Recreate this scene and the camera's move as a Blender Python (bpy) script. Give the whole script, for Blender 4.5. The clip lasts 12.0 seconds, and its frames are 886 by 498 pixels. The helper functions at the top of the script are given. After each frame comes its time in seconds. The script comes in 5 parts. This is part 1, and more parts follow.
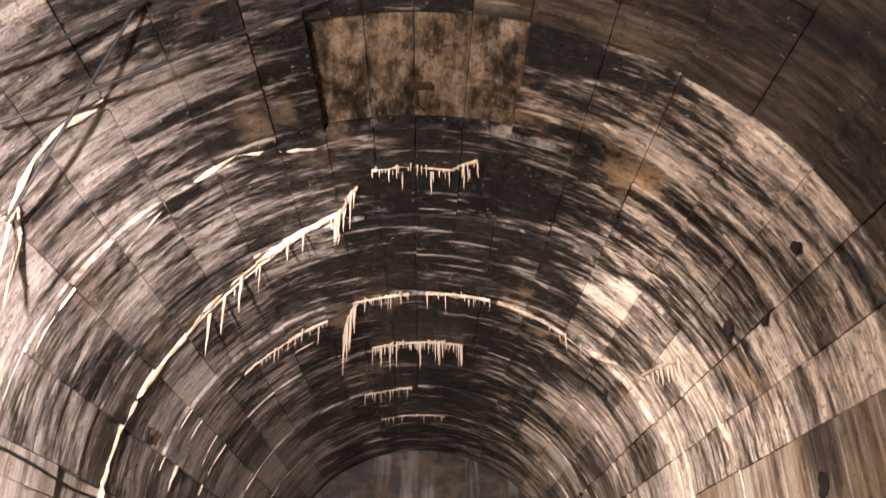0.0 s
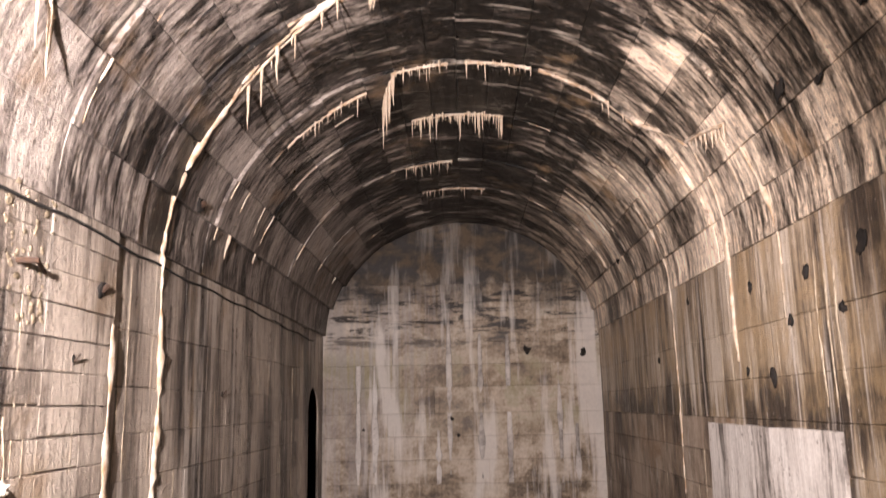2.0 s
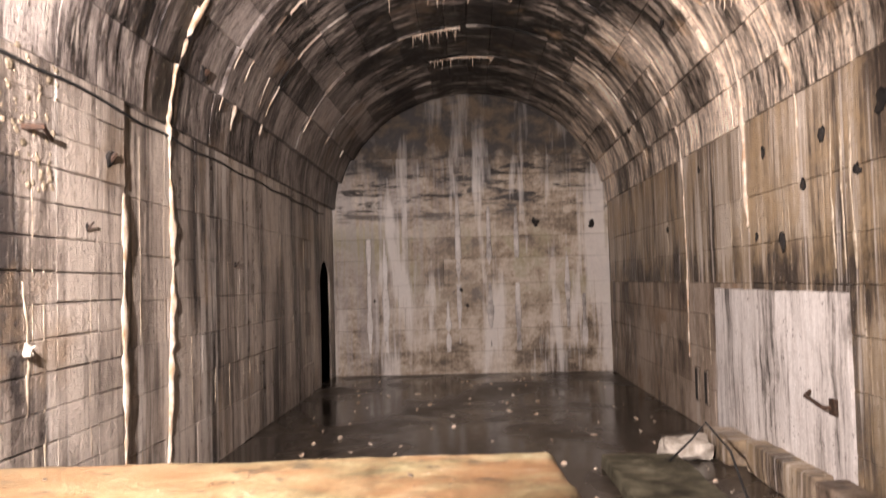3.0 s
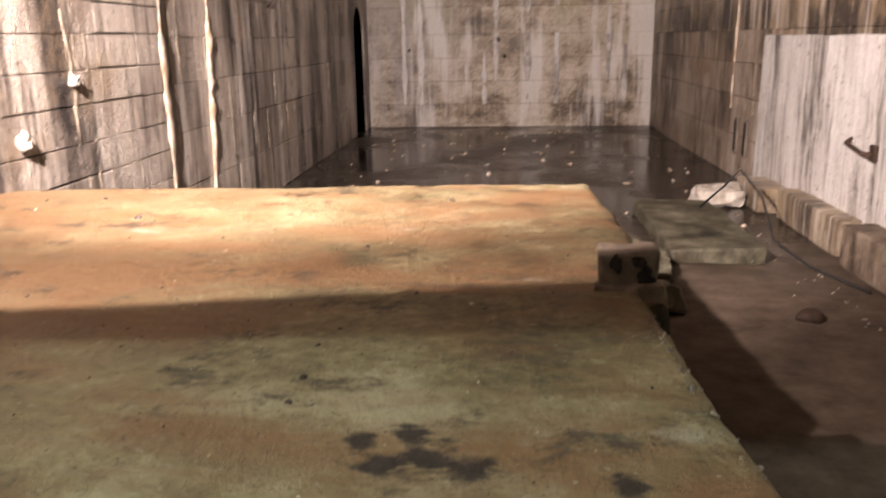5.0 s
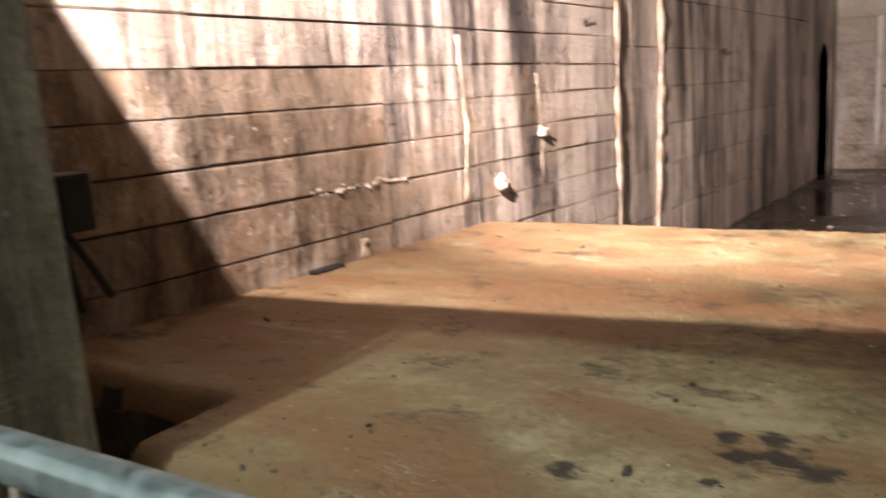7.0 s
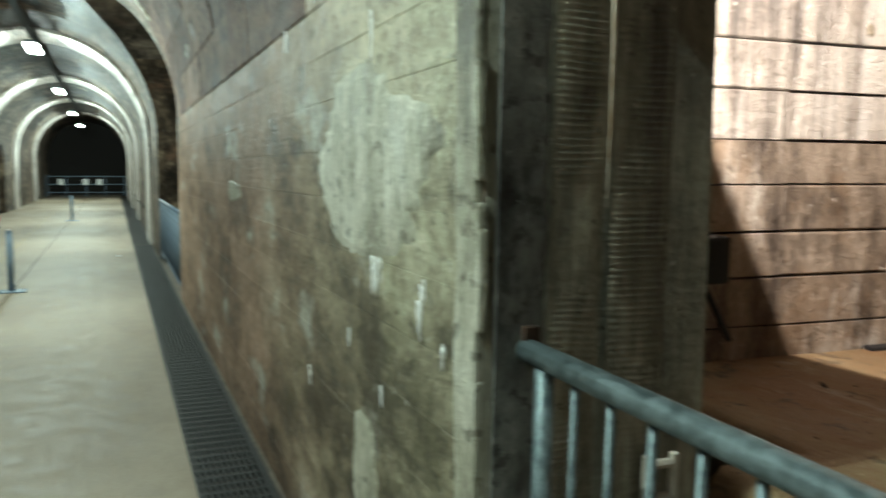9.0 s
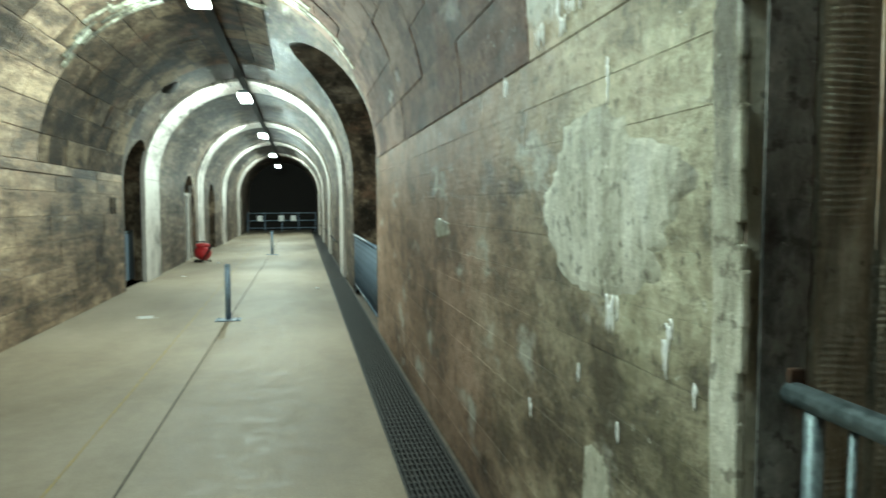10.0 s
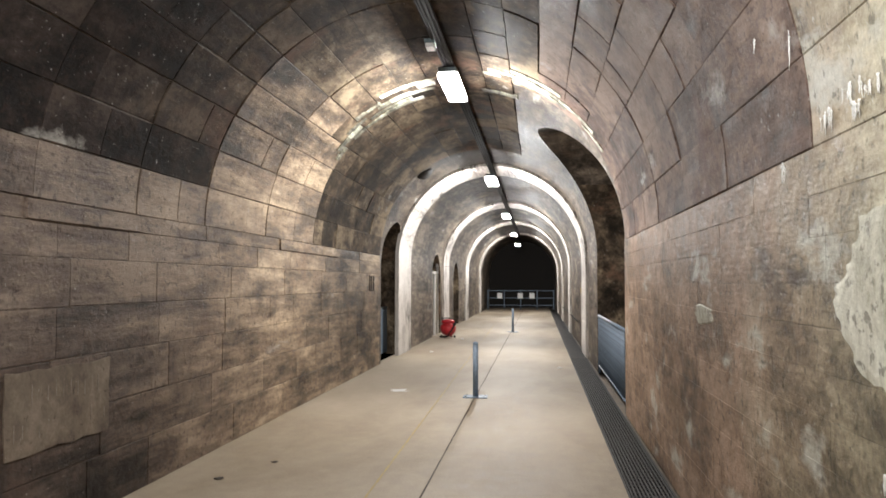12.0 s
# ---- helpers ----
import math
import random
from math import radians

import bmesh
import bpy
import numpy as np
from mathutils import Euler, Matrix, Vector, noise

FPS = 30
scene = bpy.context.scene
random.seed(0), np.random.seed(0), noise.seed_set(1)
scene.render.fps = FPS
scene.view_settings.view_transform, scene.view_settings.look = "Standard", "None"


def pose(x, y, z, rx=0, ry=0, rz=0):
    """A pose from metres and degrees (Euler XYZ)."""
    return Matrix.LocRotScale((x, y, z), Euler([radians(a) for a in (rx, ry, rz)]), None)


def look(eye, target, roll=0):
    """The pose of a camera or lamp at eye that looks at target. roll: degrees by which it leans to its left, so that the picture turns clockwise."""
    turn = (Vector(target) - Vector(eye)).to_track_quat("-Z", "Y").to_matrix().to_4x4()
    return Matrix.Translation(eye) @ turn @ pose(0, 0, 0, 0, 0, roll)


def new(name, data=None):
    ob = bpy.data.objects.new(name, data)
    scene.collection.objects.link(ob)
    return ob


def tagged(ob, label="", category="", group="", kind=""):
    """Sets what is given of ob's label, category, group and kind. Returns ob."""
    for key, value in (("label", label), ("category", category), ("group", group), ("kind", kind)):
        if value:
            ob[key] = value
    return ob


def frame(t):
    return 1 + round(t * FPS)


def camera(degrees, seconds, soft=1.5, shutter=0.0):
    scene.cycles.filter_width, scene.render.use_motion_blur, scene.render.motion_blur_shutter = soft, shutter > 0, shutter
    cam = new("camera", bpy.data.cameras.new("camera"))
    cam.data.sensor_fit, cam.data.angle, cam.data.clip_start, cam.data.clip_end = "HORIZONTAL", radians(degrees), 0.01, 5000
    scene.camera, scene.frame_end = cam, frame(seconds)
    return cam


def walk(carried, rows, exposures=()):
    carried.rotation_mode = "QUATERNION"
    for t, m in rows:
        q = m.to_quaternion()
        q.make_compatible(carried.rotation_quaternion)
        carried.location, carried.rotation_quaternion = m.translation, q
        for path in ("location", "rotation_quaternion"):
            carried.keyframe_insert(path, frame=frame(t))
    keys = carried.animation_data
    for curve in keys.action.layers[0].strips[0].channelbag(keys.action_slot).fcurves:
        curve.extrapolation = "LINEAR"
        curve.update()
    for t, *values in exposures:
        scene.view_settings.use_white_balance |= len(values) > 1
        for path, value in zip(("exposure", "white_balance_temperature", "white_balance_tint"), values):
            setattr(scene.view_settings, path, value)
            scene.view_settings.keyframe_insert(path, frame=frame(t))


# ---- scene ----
cam = camera(57.6, 12.0, shutter=0.5)
PATH = [
    (0, (0.106, 0.045, 1.645), (0.261, 1.829, 2.535), -1.2),
    (0.5, (0.103, 0.052, 1.627), (0.233, 1.879, 2.429), -0.9),
    (1, (0.093, 0.069, 1.611), (0.198, 1.952, 2.277), -0.9),
    (1.5, (0.094, 0.074, 1.588), (0.173, 2.004, 2.106), -1.0),
    (2, (0.091, 0.079, 1.566), (0.152, 2.041, 1.946), -1.1),
    (2.5, (0.086, 0.085, 1.533), (0.136, 2.07, 1.777), -1.2),
    (3, (0.077, 0.105, 1.501), (0.113, 2.103, 1.58), -1.5),
    (3.2, (0.076, 0.112, 1.491), (0.105, 2.112, 1.504), -1.6),
    (4.8, (0.031, 0.088, 1.393), (0.016, 2.037, 0.944), -1.0),
    (5, (0.036, 0.074, 1.389), (-0.018, 2.008, 0.882), -0.9),
    (5.5, (0.117, 0.061, 1.366), (-0.142, 1.95, 0.763), -0.6),
    (6, (0.196, -0.019, 1.372), (-0.334, 1.805, 0.746), -1.2),
    (6.1, (0.196, -0.04, 1.374), (-0.391, 1.77, 0.76), -1.7),
    (6.5, (0.205, -0.144, 1.403), (-0.594, 1.609, 0.865), -3.1),
    (6.7, (0.216, -0.197, 1.422), (-0.703, 1.523, 0.98), -3.6),
    (8.3, (0.284, -0.524, 1.529), (-1.304, 0.662, 1.266), 1.8),
    (8.5, (0.305, -0.56, 1.53), (-1.37, 0.502, 1.273), 1.7),
    (9, (0.302, -0.671, 1.539), (-1.535, 0.081, 1.299), 0.9),
    (9.5, (0.313, -0.78, 1.55), (-1.606, -0.255, 1.344), 0.4),
    (10, (0.334, -0.864, 1.562), (-1.629, -0.521, 1.401), -0.2),
    (10.5, (0.347, -0.929, 1.561), (-1.644, -0.776, 1.44), -0.1),
    (11, (0.351, -0.971, 1.568), (-1.647, -1.001, 1.478), 0.1),
    (11.5, (0.37, -0.999, 1.588), (-1.622, -1.165, 1.552), 0.0),
    (12, (0.384, -0.996, 1.607), (-1.602, -1.23, 1.639), -0.1),
]
walk(cam, [(t, look(eye, target, roll)) for t, eye, target, roll in PATH],
     exposures=[(0, 0.06, 6200, 5), (3.0, -0.04, 6230, 5), (5.0, 0.06, 6450, 8), (6.7, -0.02, 6500, 10), (8.3, -0.2, 6080, -4), (9.0, -0.46, 6020, -8), (9.8, -0.44, 5950, -12), (10.5, -0.28, 6350, 3), (11.2, -0.36, 6650, 16), (12, -0.26, 6700, 24)])

# ---- light ----
CH = pose(0.0, 0.0, 0.0, 0, 0, -3.0)                    # the chamber's frame: y runs into it
TN = pose(-3.3, 0, 0, 0, -1.45, 0) @ pose(3.3, 0, 0)    # the tunnel's frame: x along it, falling away gently

world = bpy.data.worlds.new("world")
world.use_nodes = True
world.node_tree.nodes["Background"].inputs[0].default_value = (0.5, 0.55, 0.6, 1)
world.node_tree.nodes["Background"].inputs[1].default_value = 0.0
scene.world = world


def lamp(name, kind, m, energy, color, size=0.1, size_y=None, cone=None, blend=0.05):
    d = bpy.data.lights.new(name, kind)
    d.energy, d.color = energy, color
    if kind == "AREA":
        d.shape, d.size, d.size_y = "RECTANGLE", size, size_y or size
    else:
        d.shadow_soft_size = size
    if cone:
        d.spot_size, d.spot_blend = radians(cone), blend
    ob = new(name, d)
    ob.matrix_world = m
    return ob


FLOOD = Vector((-1.18, 0.92, 2.52))
FLOOD_WAY = Vector((-0.114, 0.880, 0.462))
lamp("flood_lamp", "SPOT", look(FLOOD, FLOOD + FLOOD_WAY), 570, (1.0, 0.81, 0.765), 0.035, cone=179.4, blend=0.012)
# Second lamp added inside the same floodlight to brighten the far chamber.
lamp("flood_beam", "SPOT", look(FLOOD + FLOOD_WAY * 0.02, (0.2, 10.0, 1.2)), 2700, (1.0, 0.81, 0.78), 0.05, cone=88, blend=0.55)

LAMP_X = [6.85, -0.9, -8.65, -16.4, -24.1, -31.8, -38.6]


def lamp_z(x):
    return 3.76 + 0.014 * (x + 8.65)


for lx in LAMP_X:
    lamp("tunnel_lamp", "POINT", TN @ pose(lx, -1.95, lamp_z(lx) - 0.11), 510 if lx == -0.9 else 430, (0.90, 1.0, 0.94), 0.035)


# ---- materials ----
class Graph:
    """Shorthand for a node material."""

    def __init__(self, name):
        self.m = bpy.data.materials.new(name)
        self.m.use_nodes = True
        self.t = self.m.node_tree
        self.bsdf = self.t.nodes["Principled BSDF"]
        self.pos = self.t.nodes.new("ShaderNodeTexCoord").outputs["Object"]

    def put(self, socket, value):
        if isinstance(value, bpy.types.NodeSocket):
            self.t.links.new(value, socket)
        else:
            socket.default_value = value

    def scaled(self, sx, sy, sz, at=(0, 0, 0)):
        n = self.t.nodes.new("ShaderNodeMapping")
        n.inputs["Location"].default_value, n.inputs["Scale"].default_value = at, (sx, sy, sz)
        self.t.links.new(self.pos, n.inputs["Vector"])
        return n.outputs[0]

    def noise(self, vec, scale=1.0, detail=6.0, rough=0.6, warp=0.0):
        n = self.t.nodes.new("ShaderNodeTexNoise")
        self.put(n.inputs["Vector"], vec)
        n.inputs["Scale"].default_value, n.inputs["Detail"].default_value = scale, detail
        n.inputs["Roughness"].default_value, n.inputs["Distortion"].default_value = rough, warp
        return n.outputs[0]

    def voronoi(self, vec, scale=1.0, feature="F1"):
        n = self.t.nodes.new("ShaderNodeTexVoronoi")
        n.feature = feature
        self.put(n.inputs["Vector"], vec)
        n.inputs["Scale"].default_value = scale
        return n.outputs["Distance"]

    def math(self, op, a, b=0.5, c=0.5):
        n = self.t.nodes.new("ShaderNodeMath")
        n.operation = op
        for s, v in zip(n.inputs, (a, b, c)):
            self.put(s, v)
        return n.outputs[0]

    def total(self, *pairs):
        out = None
        for value, weight in pairs:
            part_ = self.math("MULTIPLY", value, weight)
            out = part_ if out is None else self.math("ADD", out, part_)
        return out

    def ramp(self, fac, *stops):
        n = self.t.nodes.new("ShaderNodeValToRGB")
        while len(n.color_ramp.elements) < len(stops):
            n.color_ramp.elements.new(0.5)
        for e, (at, col) in zip(n.color_ramp.elements, stops):
            e.position, e.color = at, (*col, 1) if not isinstance(col, (int, float)) else (col, col, col, 1)
        self.put(n.inputs[0], fac)
        return n.outputs[0]

    def mix(self, fac, a, b, mode="MIX"):
        n = self.t.nodes.new("ShaderNodeMix")
        n.data_type, n.blend_type = "RGBA", mode
        self.put(n.inputs["Factor"], fac)
        for s, v in zip((n.inputs[6], n.inputs[7]), (a, b)):
            self.put(s, (*v, 1) if isinstance(v, tuple) and len(v) == 3 else v)
        return n.outputs[2]

    def axis(self, name):
        n = self.t.nodes.new("ShaderNodeSeparateXYZ")
        self.t.links.new(self.pos, n.inputs[0])
        return n.outputs[name]

    def chance(self):
        o = self.t.nodes.new("ShaderNodeObjectInfo").outputs["Random"]
        i = self.t.nodes.new("ShaderNodeNewGeometry").outputs["Random Per Island"]
        return self.math("FRACT", self.math("ADD", o, i))

    def finish(self, color, rough=0.8, height=None, depth=0.01, strength=0.6, metal=0.0, spec=None):
        self.put(self.bsdf.inputs["Base Color"], (*color, 1) if isinstance(color, tuple) else color)
        self.put(self.bsdf.inputs["Roughness"], rough)
        self.put(self.bsdf.inputs["Metallic"], metal)
        if spec is not None:
            self.bsdf.inputs["Specular IOR Level"].default_value = spec
        if height is not None:
            n = self.t.nodes.new("ShaderNodeBump")
            n.inputs["Strength"].default_value, n.inputs["Distance"].default_value = strength, depth
            self.put(n.inputs["Height"], height)
            self.t.links.new(n.outputs[0], self.bsdf.inputs["Normal"])
        return self.m


DARK, MID, PALE, CREAM = (0.010, 0.009, 0.008), (0.10, 0.082, 0.07), (0.29, 0.25, 0.215), (0.55, 0.49, 0.43)


def streaked(name, along, stops, tint, lime, lime_at, tan, tan_at, wet=0.55, seed=0.0, depth=0.02, soot=None, boards=None, punch=1.9, spec=0.3, specks=0.63, lift=0.0, zones=None, broad=0.0, broad_scale=1.7):
    """Old concrete with run marks: along is the scale per axis (high across the runs, low along them)."""
    g = Graph(name)
    run = g.noise(g.scaled(*along, at=(seed, seed, seed)), 1.0, 10, 0.72, 0.45)
    fine = g.noise(g.scaled(*[a * 3.2 for a in along], at=(seed + 7, 3, 1)), 1.0, 6, 0.7)
    blot = g.noise(g.scaled(*[0.6 + 0.2 * a for a in along], at=(seed, 9, 4)), 0.8, 12, 0.74, 0.1)
    grain = g.noise(g.pos, 38, 5, 0.7)
    pits = g.noise(g.pos, 11, 6, 0.75, 0.3)
    fac = g.total((run, 0.40), (fine, 0.27), (blot, 0.33), (pits, 0.12))
    if broad:
        wide = g.noise(g.scaled(*[broad_scale if a == max(along) else 0.3 for a in along], at=(seed + 2, 6, 1)), 1.0, 4, 0.55, 0.2)
        fac = g.math("ADD", fac, g.math("MULTIPLY", g.math("SUBTRACT", wide, 0.5), broad))
    fac = g.math("ADD", g.math("MULTIPLY", g.math("SUBTRACT", fac, 0.56), punch), 0.55 + lift)
    fac = g.math("ADD", fac, g.math("MULTIPLY", g.math("SUBTRACT", g.chance(), 0.5), tint))
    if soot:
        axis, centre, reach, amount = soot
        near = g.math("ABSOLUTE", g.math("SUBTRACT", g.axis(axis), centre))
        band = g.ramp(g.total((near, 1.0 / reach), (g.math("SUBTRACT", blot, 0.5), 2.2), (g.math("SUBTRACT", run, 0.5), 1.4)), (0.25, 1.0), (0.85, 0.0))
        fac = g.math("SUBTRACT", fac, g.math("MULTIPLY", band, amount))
    col = g.ramp(fac, *stops)
    warm = g.noise(g.scaled(0.8, 0.8, 0.8, at=(seed + 3, 1, 8)), 1.3, 10, 0.7, 0.3)
    col = g.mix(g.ramp(warm, (tan_at, 0.0), (tan_at + 0.12, 0.75)), col, g.mix(grain, tan, tuple(c * 0.55 for c in tan)))
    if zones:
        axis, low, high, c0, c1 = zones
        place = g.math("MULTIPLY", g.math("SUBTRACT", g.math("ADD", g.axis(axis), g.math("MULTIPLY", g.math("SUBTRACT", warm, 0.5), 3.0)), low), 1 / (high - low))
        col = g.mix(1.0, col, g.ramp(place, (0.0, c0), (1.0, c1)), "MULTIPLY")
    drip = g.noise(g.scaled(*[a * 1.1 for a in along], at=(seed + 11, 5, 2)), 1.0, 7, 0.62, 0.1)
    drip = g.math("ADD", drip, g.math("MULTIPLY", g.math("SUBTRACT", blot, 0.5), 0.35))
    col = g.mix(g.ramp(drip, (lime_at, 0.0), (lime_at + 0.10, 0.85)), col, g.mix(fine, lime, tuple(c * 0.72 for c in lime)))
    col = g.mix(0.35, col, g.ramp(grain, (0.3, 0.55), (0.7, 1.35)), "MULTIPLY")
    speck = g.noise(g.scaled(1, 1, 1, at=(seed, 2, 6)), 21, 4, 0.6)
    col = g.mix(g.ramp(speck, (specks, 0.0), (specks + 0.06, 0.6)), col, tuple(c * 0.22 for c in tan))
    col = g.mix(g.ramp(g.noise(g.scaled(1, 1, 1, at=(seed + 5, 2, 1)), 27, 3, 0.6), (0.68, 0.0), (0.72, 0.5)), col, tuple(c * 1.1 for c in lime))
    height = g.total((run, 0.5), (fine, 0.35), (pits, 0.6), (grain, 0.18), (g.math("GREATER_THAN", speck, 0.66), -0.12))
    if boards:
        wave = g.t.nodes.new("ShaderNodeTexWave")
        wave.bands_direction = boards[0]
        wave.inputs["Scale"].default_value, wave.inputs["Distortion"].default_value = boards[1], 5.0
        wave.inputs["Detail"].default_value, wave.inputs["Detail Scale"].default_value = 4.0, 2.5
        g.put(wave.inputs["Vector"], g.pos)
        height = g.math("ADD", height, g.math("MULTIPLY", wave.outputs["Fac"], boards[2]))
    rough = g.ramp(g.total((pits, 0.6), (run, 0.4)), (0.35, max(0.18, wet - 0.22)), (0.65, wet + 0.2))
    return g.finish(col, rough, height, depth, 0.75, spec=spec)


# Colour is multiplied up to 2.7 times paler towards the right haunch.
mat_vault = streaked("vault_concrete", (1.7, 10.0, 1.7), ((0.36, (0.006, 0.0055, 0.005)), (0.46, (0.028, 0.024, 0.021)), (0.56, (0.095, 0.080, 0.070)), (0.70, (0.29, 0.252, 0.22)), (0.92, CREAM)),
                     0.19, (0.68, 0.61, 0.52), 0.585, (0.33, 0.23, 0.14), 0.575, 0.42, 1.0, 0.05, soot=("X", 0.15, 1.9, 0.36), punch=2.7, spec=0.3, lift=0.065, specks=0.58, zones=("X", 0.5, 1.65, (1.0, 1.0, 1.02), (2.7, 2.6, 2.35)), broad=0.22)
mat_brown_vault = streaked("brown_vault_concrete", (1.1, 9.0, 1.1), ((0.34, (0.009, 0.0075, 0.006)), (0.46, (0.032, 0.025, 0.018)), (0.58, (0.07, 0.053, 0.037)), (0.75, (0.17, 0.135, 0.095))),
                     0.10, (0.42, 0.37, 0.30), 0.62, (0.20, 0.13, 0.065), 0.55, 0.5, 1.0, 0.05, punch=2.6, spec=0.25, specks=0.585)
mat_chwall = streaked("chamber_wall_concrete", (0.7, 6.0, 0.28), ((0.32, (0.040, 0.034, 0.031)), (0.45, (0.145, 0.120, 0.100)), (0.57, (0.310, 0.262, 0.218)), (0.74, (0.56, 0.49, 0.415))),
                      0.07, (0.70, 0.64, 0.57), 0.57, (0.40, 0.29, 0.185), 0.55, 0.34, 4.0, 0.07, punch=2.5, spec=0.5, broad=0.55, broad_scale=1.5)
mat_chright = streaked("ochre_wall_concrete", (0.75, 11.0, 0.30), ((0.34, (0.055, 0.043, 0.034)), (0.45, (0.17, 0.13, 0.092)), (0.56, (0.34, 0.270, 0.188)), (0.74, (0.54, 0.47, 0.38))),
                       0.05, (0.70, 0.64, 0.57), 0.565, (0.44, 0.32, 0.18), 0.475, 0.45, 1.0, 0.04, soot=("Z", 1.47, 0.38, 0.18), punch=2.3, zones=("Z", 1.8, 2.7, (1.0, 1.0, 1.0), (1.25, 1.25, 1.28)), broad=0.50)
mat_recess = streaked("brown_recess_concrete", (4.0, 1.3, 3.0), ((0.34, (0.018, 0.014, 0.010)), (0.46, (0.075, 0.055, 0.036)), (0.57, (0.19, 0.137, 0.087)), (0.75, (0.42, 0.33, 0.23))),
                      0.22, (0.55, 0.48, 0.39), 0.60, (0.22, 0.13, 0.065), 0.55, 0.6, 71.0, 0.03, punch=3.0, broad=0.35, specks=0.58)
mat_chlow = streaked("brown_wall_concrete", (1.2, 2.6, 0.8), ((0.34, (0.055, 0.040, 0.030)), (0.46, (0.155, 0.118, 0.087)), (0.57, (0.27, 0.21, 0.155)), (0.75, (0.44, 0.36, 0.285))),
                     0.10, (0.66, 0.60, 0.52), 0.59, (0.32, 0.20, 0.11), 0.55, 0.55, 9.0, 0.045, punch=2.5, broad=0.3, broad_scale=1.4)
# Lamp falloff is put into the colour: paler past x -9, darker nearer.
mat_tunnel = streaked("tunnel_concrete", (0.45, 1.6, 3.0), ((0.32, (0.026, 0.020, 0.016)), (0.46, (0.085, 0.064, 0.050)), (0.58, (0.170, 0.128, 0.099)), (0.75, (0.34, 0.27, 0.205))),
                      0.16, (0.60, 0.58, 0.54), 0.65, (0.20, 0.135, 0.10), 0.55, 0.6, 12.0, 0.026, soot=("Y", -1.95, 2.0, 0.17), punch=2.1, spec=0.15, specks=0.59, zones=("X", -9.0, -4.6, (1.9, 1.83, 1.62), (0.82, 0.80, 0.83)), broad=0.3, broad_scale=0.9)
# The vault's colour carries the lamp falloff too, about four times paler far off.
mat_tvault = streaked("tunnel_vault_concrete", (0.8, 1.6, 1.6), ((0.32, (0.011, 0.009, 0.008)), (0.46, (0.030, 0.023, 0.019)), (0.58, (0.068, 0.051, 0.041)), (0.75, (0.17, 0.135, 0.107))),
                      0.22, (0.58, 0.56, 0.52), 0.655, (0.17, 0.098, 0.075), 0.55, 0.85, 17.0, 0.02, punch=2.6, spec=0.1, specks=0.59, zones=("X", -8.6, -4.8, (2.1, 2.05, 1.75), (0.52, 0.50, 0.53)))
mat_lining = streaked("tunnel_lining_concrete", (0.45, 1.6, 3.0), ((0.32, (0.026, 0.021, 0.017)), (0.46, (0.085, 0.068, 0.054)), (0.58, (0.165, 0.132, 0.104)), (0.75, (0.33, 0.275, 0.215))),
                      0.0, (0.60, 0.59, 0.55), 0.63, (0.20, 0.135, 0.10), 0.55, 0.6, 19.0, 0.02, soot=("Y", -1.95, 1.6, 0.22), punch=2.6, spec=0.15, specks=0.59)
mat_rosy = streaked("rosy_tunnel_concrete", (0.9, 1.2, 2.0), ((0.32, (0.035, 0.024, 0.019)), (0.46, (0.105, 0.068, 0.053)), (0.58, (0.19, 0.127, 0.10)), (0.75, (0.34, 0.25, 0.20))),
                    0.14, (0.62, 0.59, 0.55), 0.62, (0.19, 0.10, 0.08), 0.53, 0.7, 27.0, 0.02, punch=2.6, spec=0.12, specks=0.59)
# Tinted darker and pinkish far off, paler and greener by the mouth.
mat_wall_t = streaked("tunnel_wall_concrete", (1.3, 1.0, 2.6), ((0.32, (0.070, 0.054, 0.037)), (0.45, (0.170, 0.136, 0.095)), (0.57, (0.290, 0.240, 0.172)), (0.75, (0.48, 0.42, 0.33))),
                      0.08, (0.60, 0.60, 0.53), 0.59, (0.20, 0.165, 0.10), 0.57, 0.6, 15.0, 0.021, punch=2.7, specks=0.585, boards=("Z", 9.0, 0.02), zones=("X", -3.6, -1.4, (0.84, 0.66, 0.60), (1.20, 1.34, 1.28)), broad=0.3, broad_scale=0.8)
mat_limed = streaked("limed_vault_concrete", (0.7, 3.0, 3.0), ((0.36, (0.06, 0.055, 0.04)), (0.48, (0.2, 0.19, 0.14)), (0.58, (0.42, 0.42, 0.33)), (0.75, (0.68, 0.68, 0.60))),
                     0.25, (0.74, 0.74, 0.70), 0.58, (0.22, 0.2, 0.11), 0.56, 0.6, 81.0, 0.02, punch=2.8)
mat_jamb = streaked("jamb_concrete", (1.2, 4.0, 0.5), ((0.34, (0.06, 0.057, 0.048)), (0.5, (0.21, 0.198, 0.158)), (0.62, (0.38, 0.365, 0.29)), (0.8, (0.56, 0.54, 0.44))),
                    0.0, (0.4, 0.39, 0.34), 0.70, (0.11, 0.08, 0.05), 0.58, 0.6, 21.0, 0.014, boards=("Z", 11.0, 0.05), broad=0.3, broad_scale=3.0)
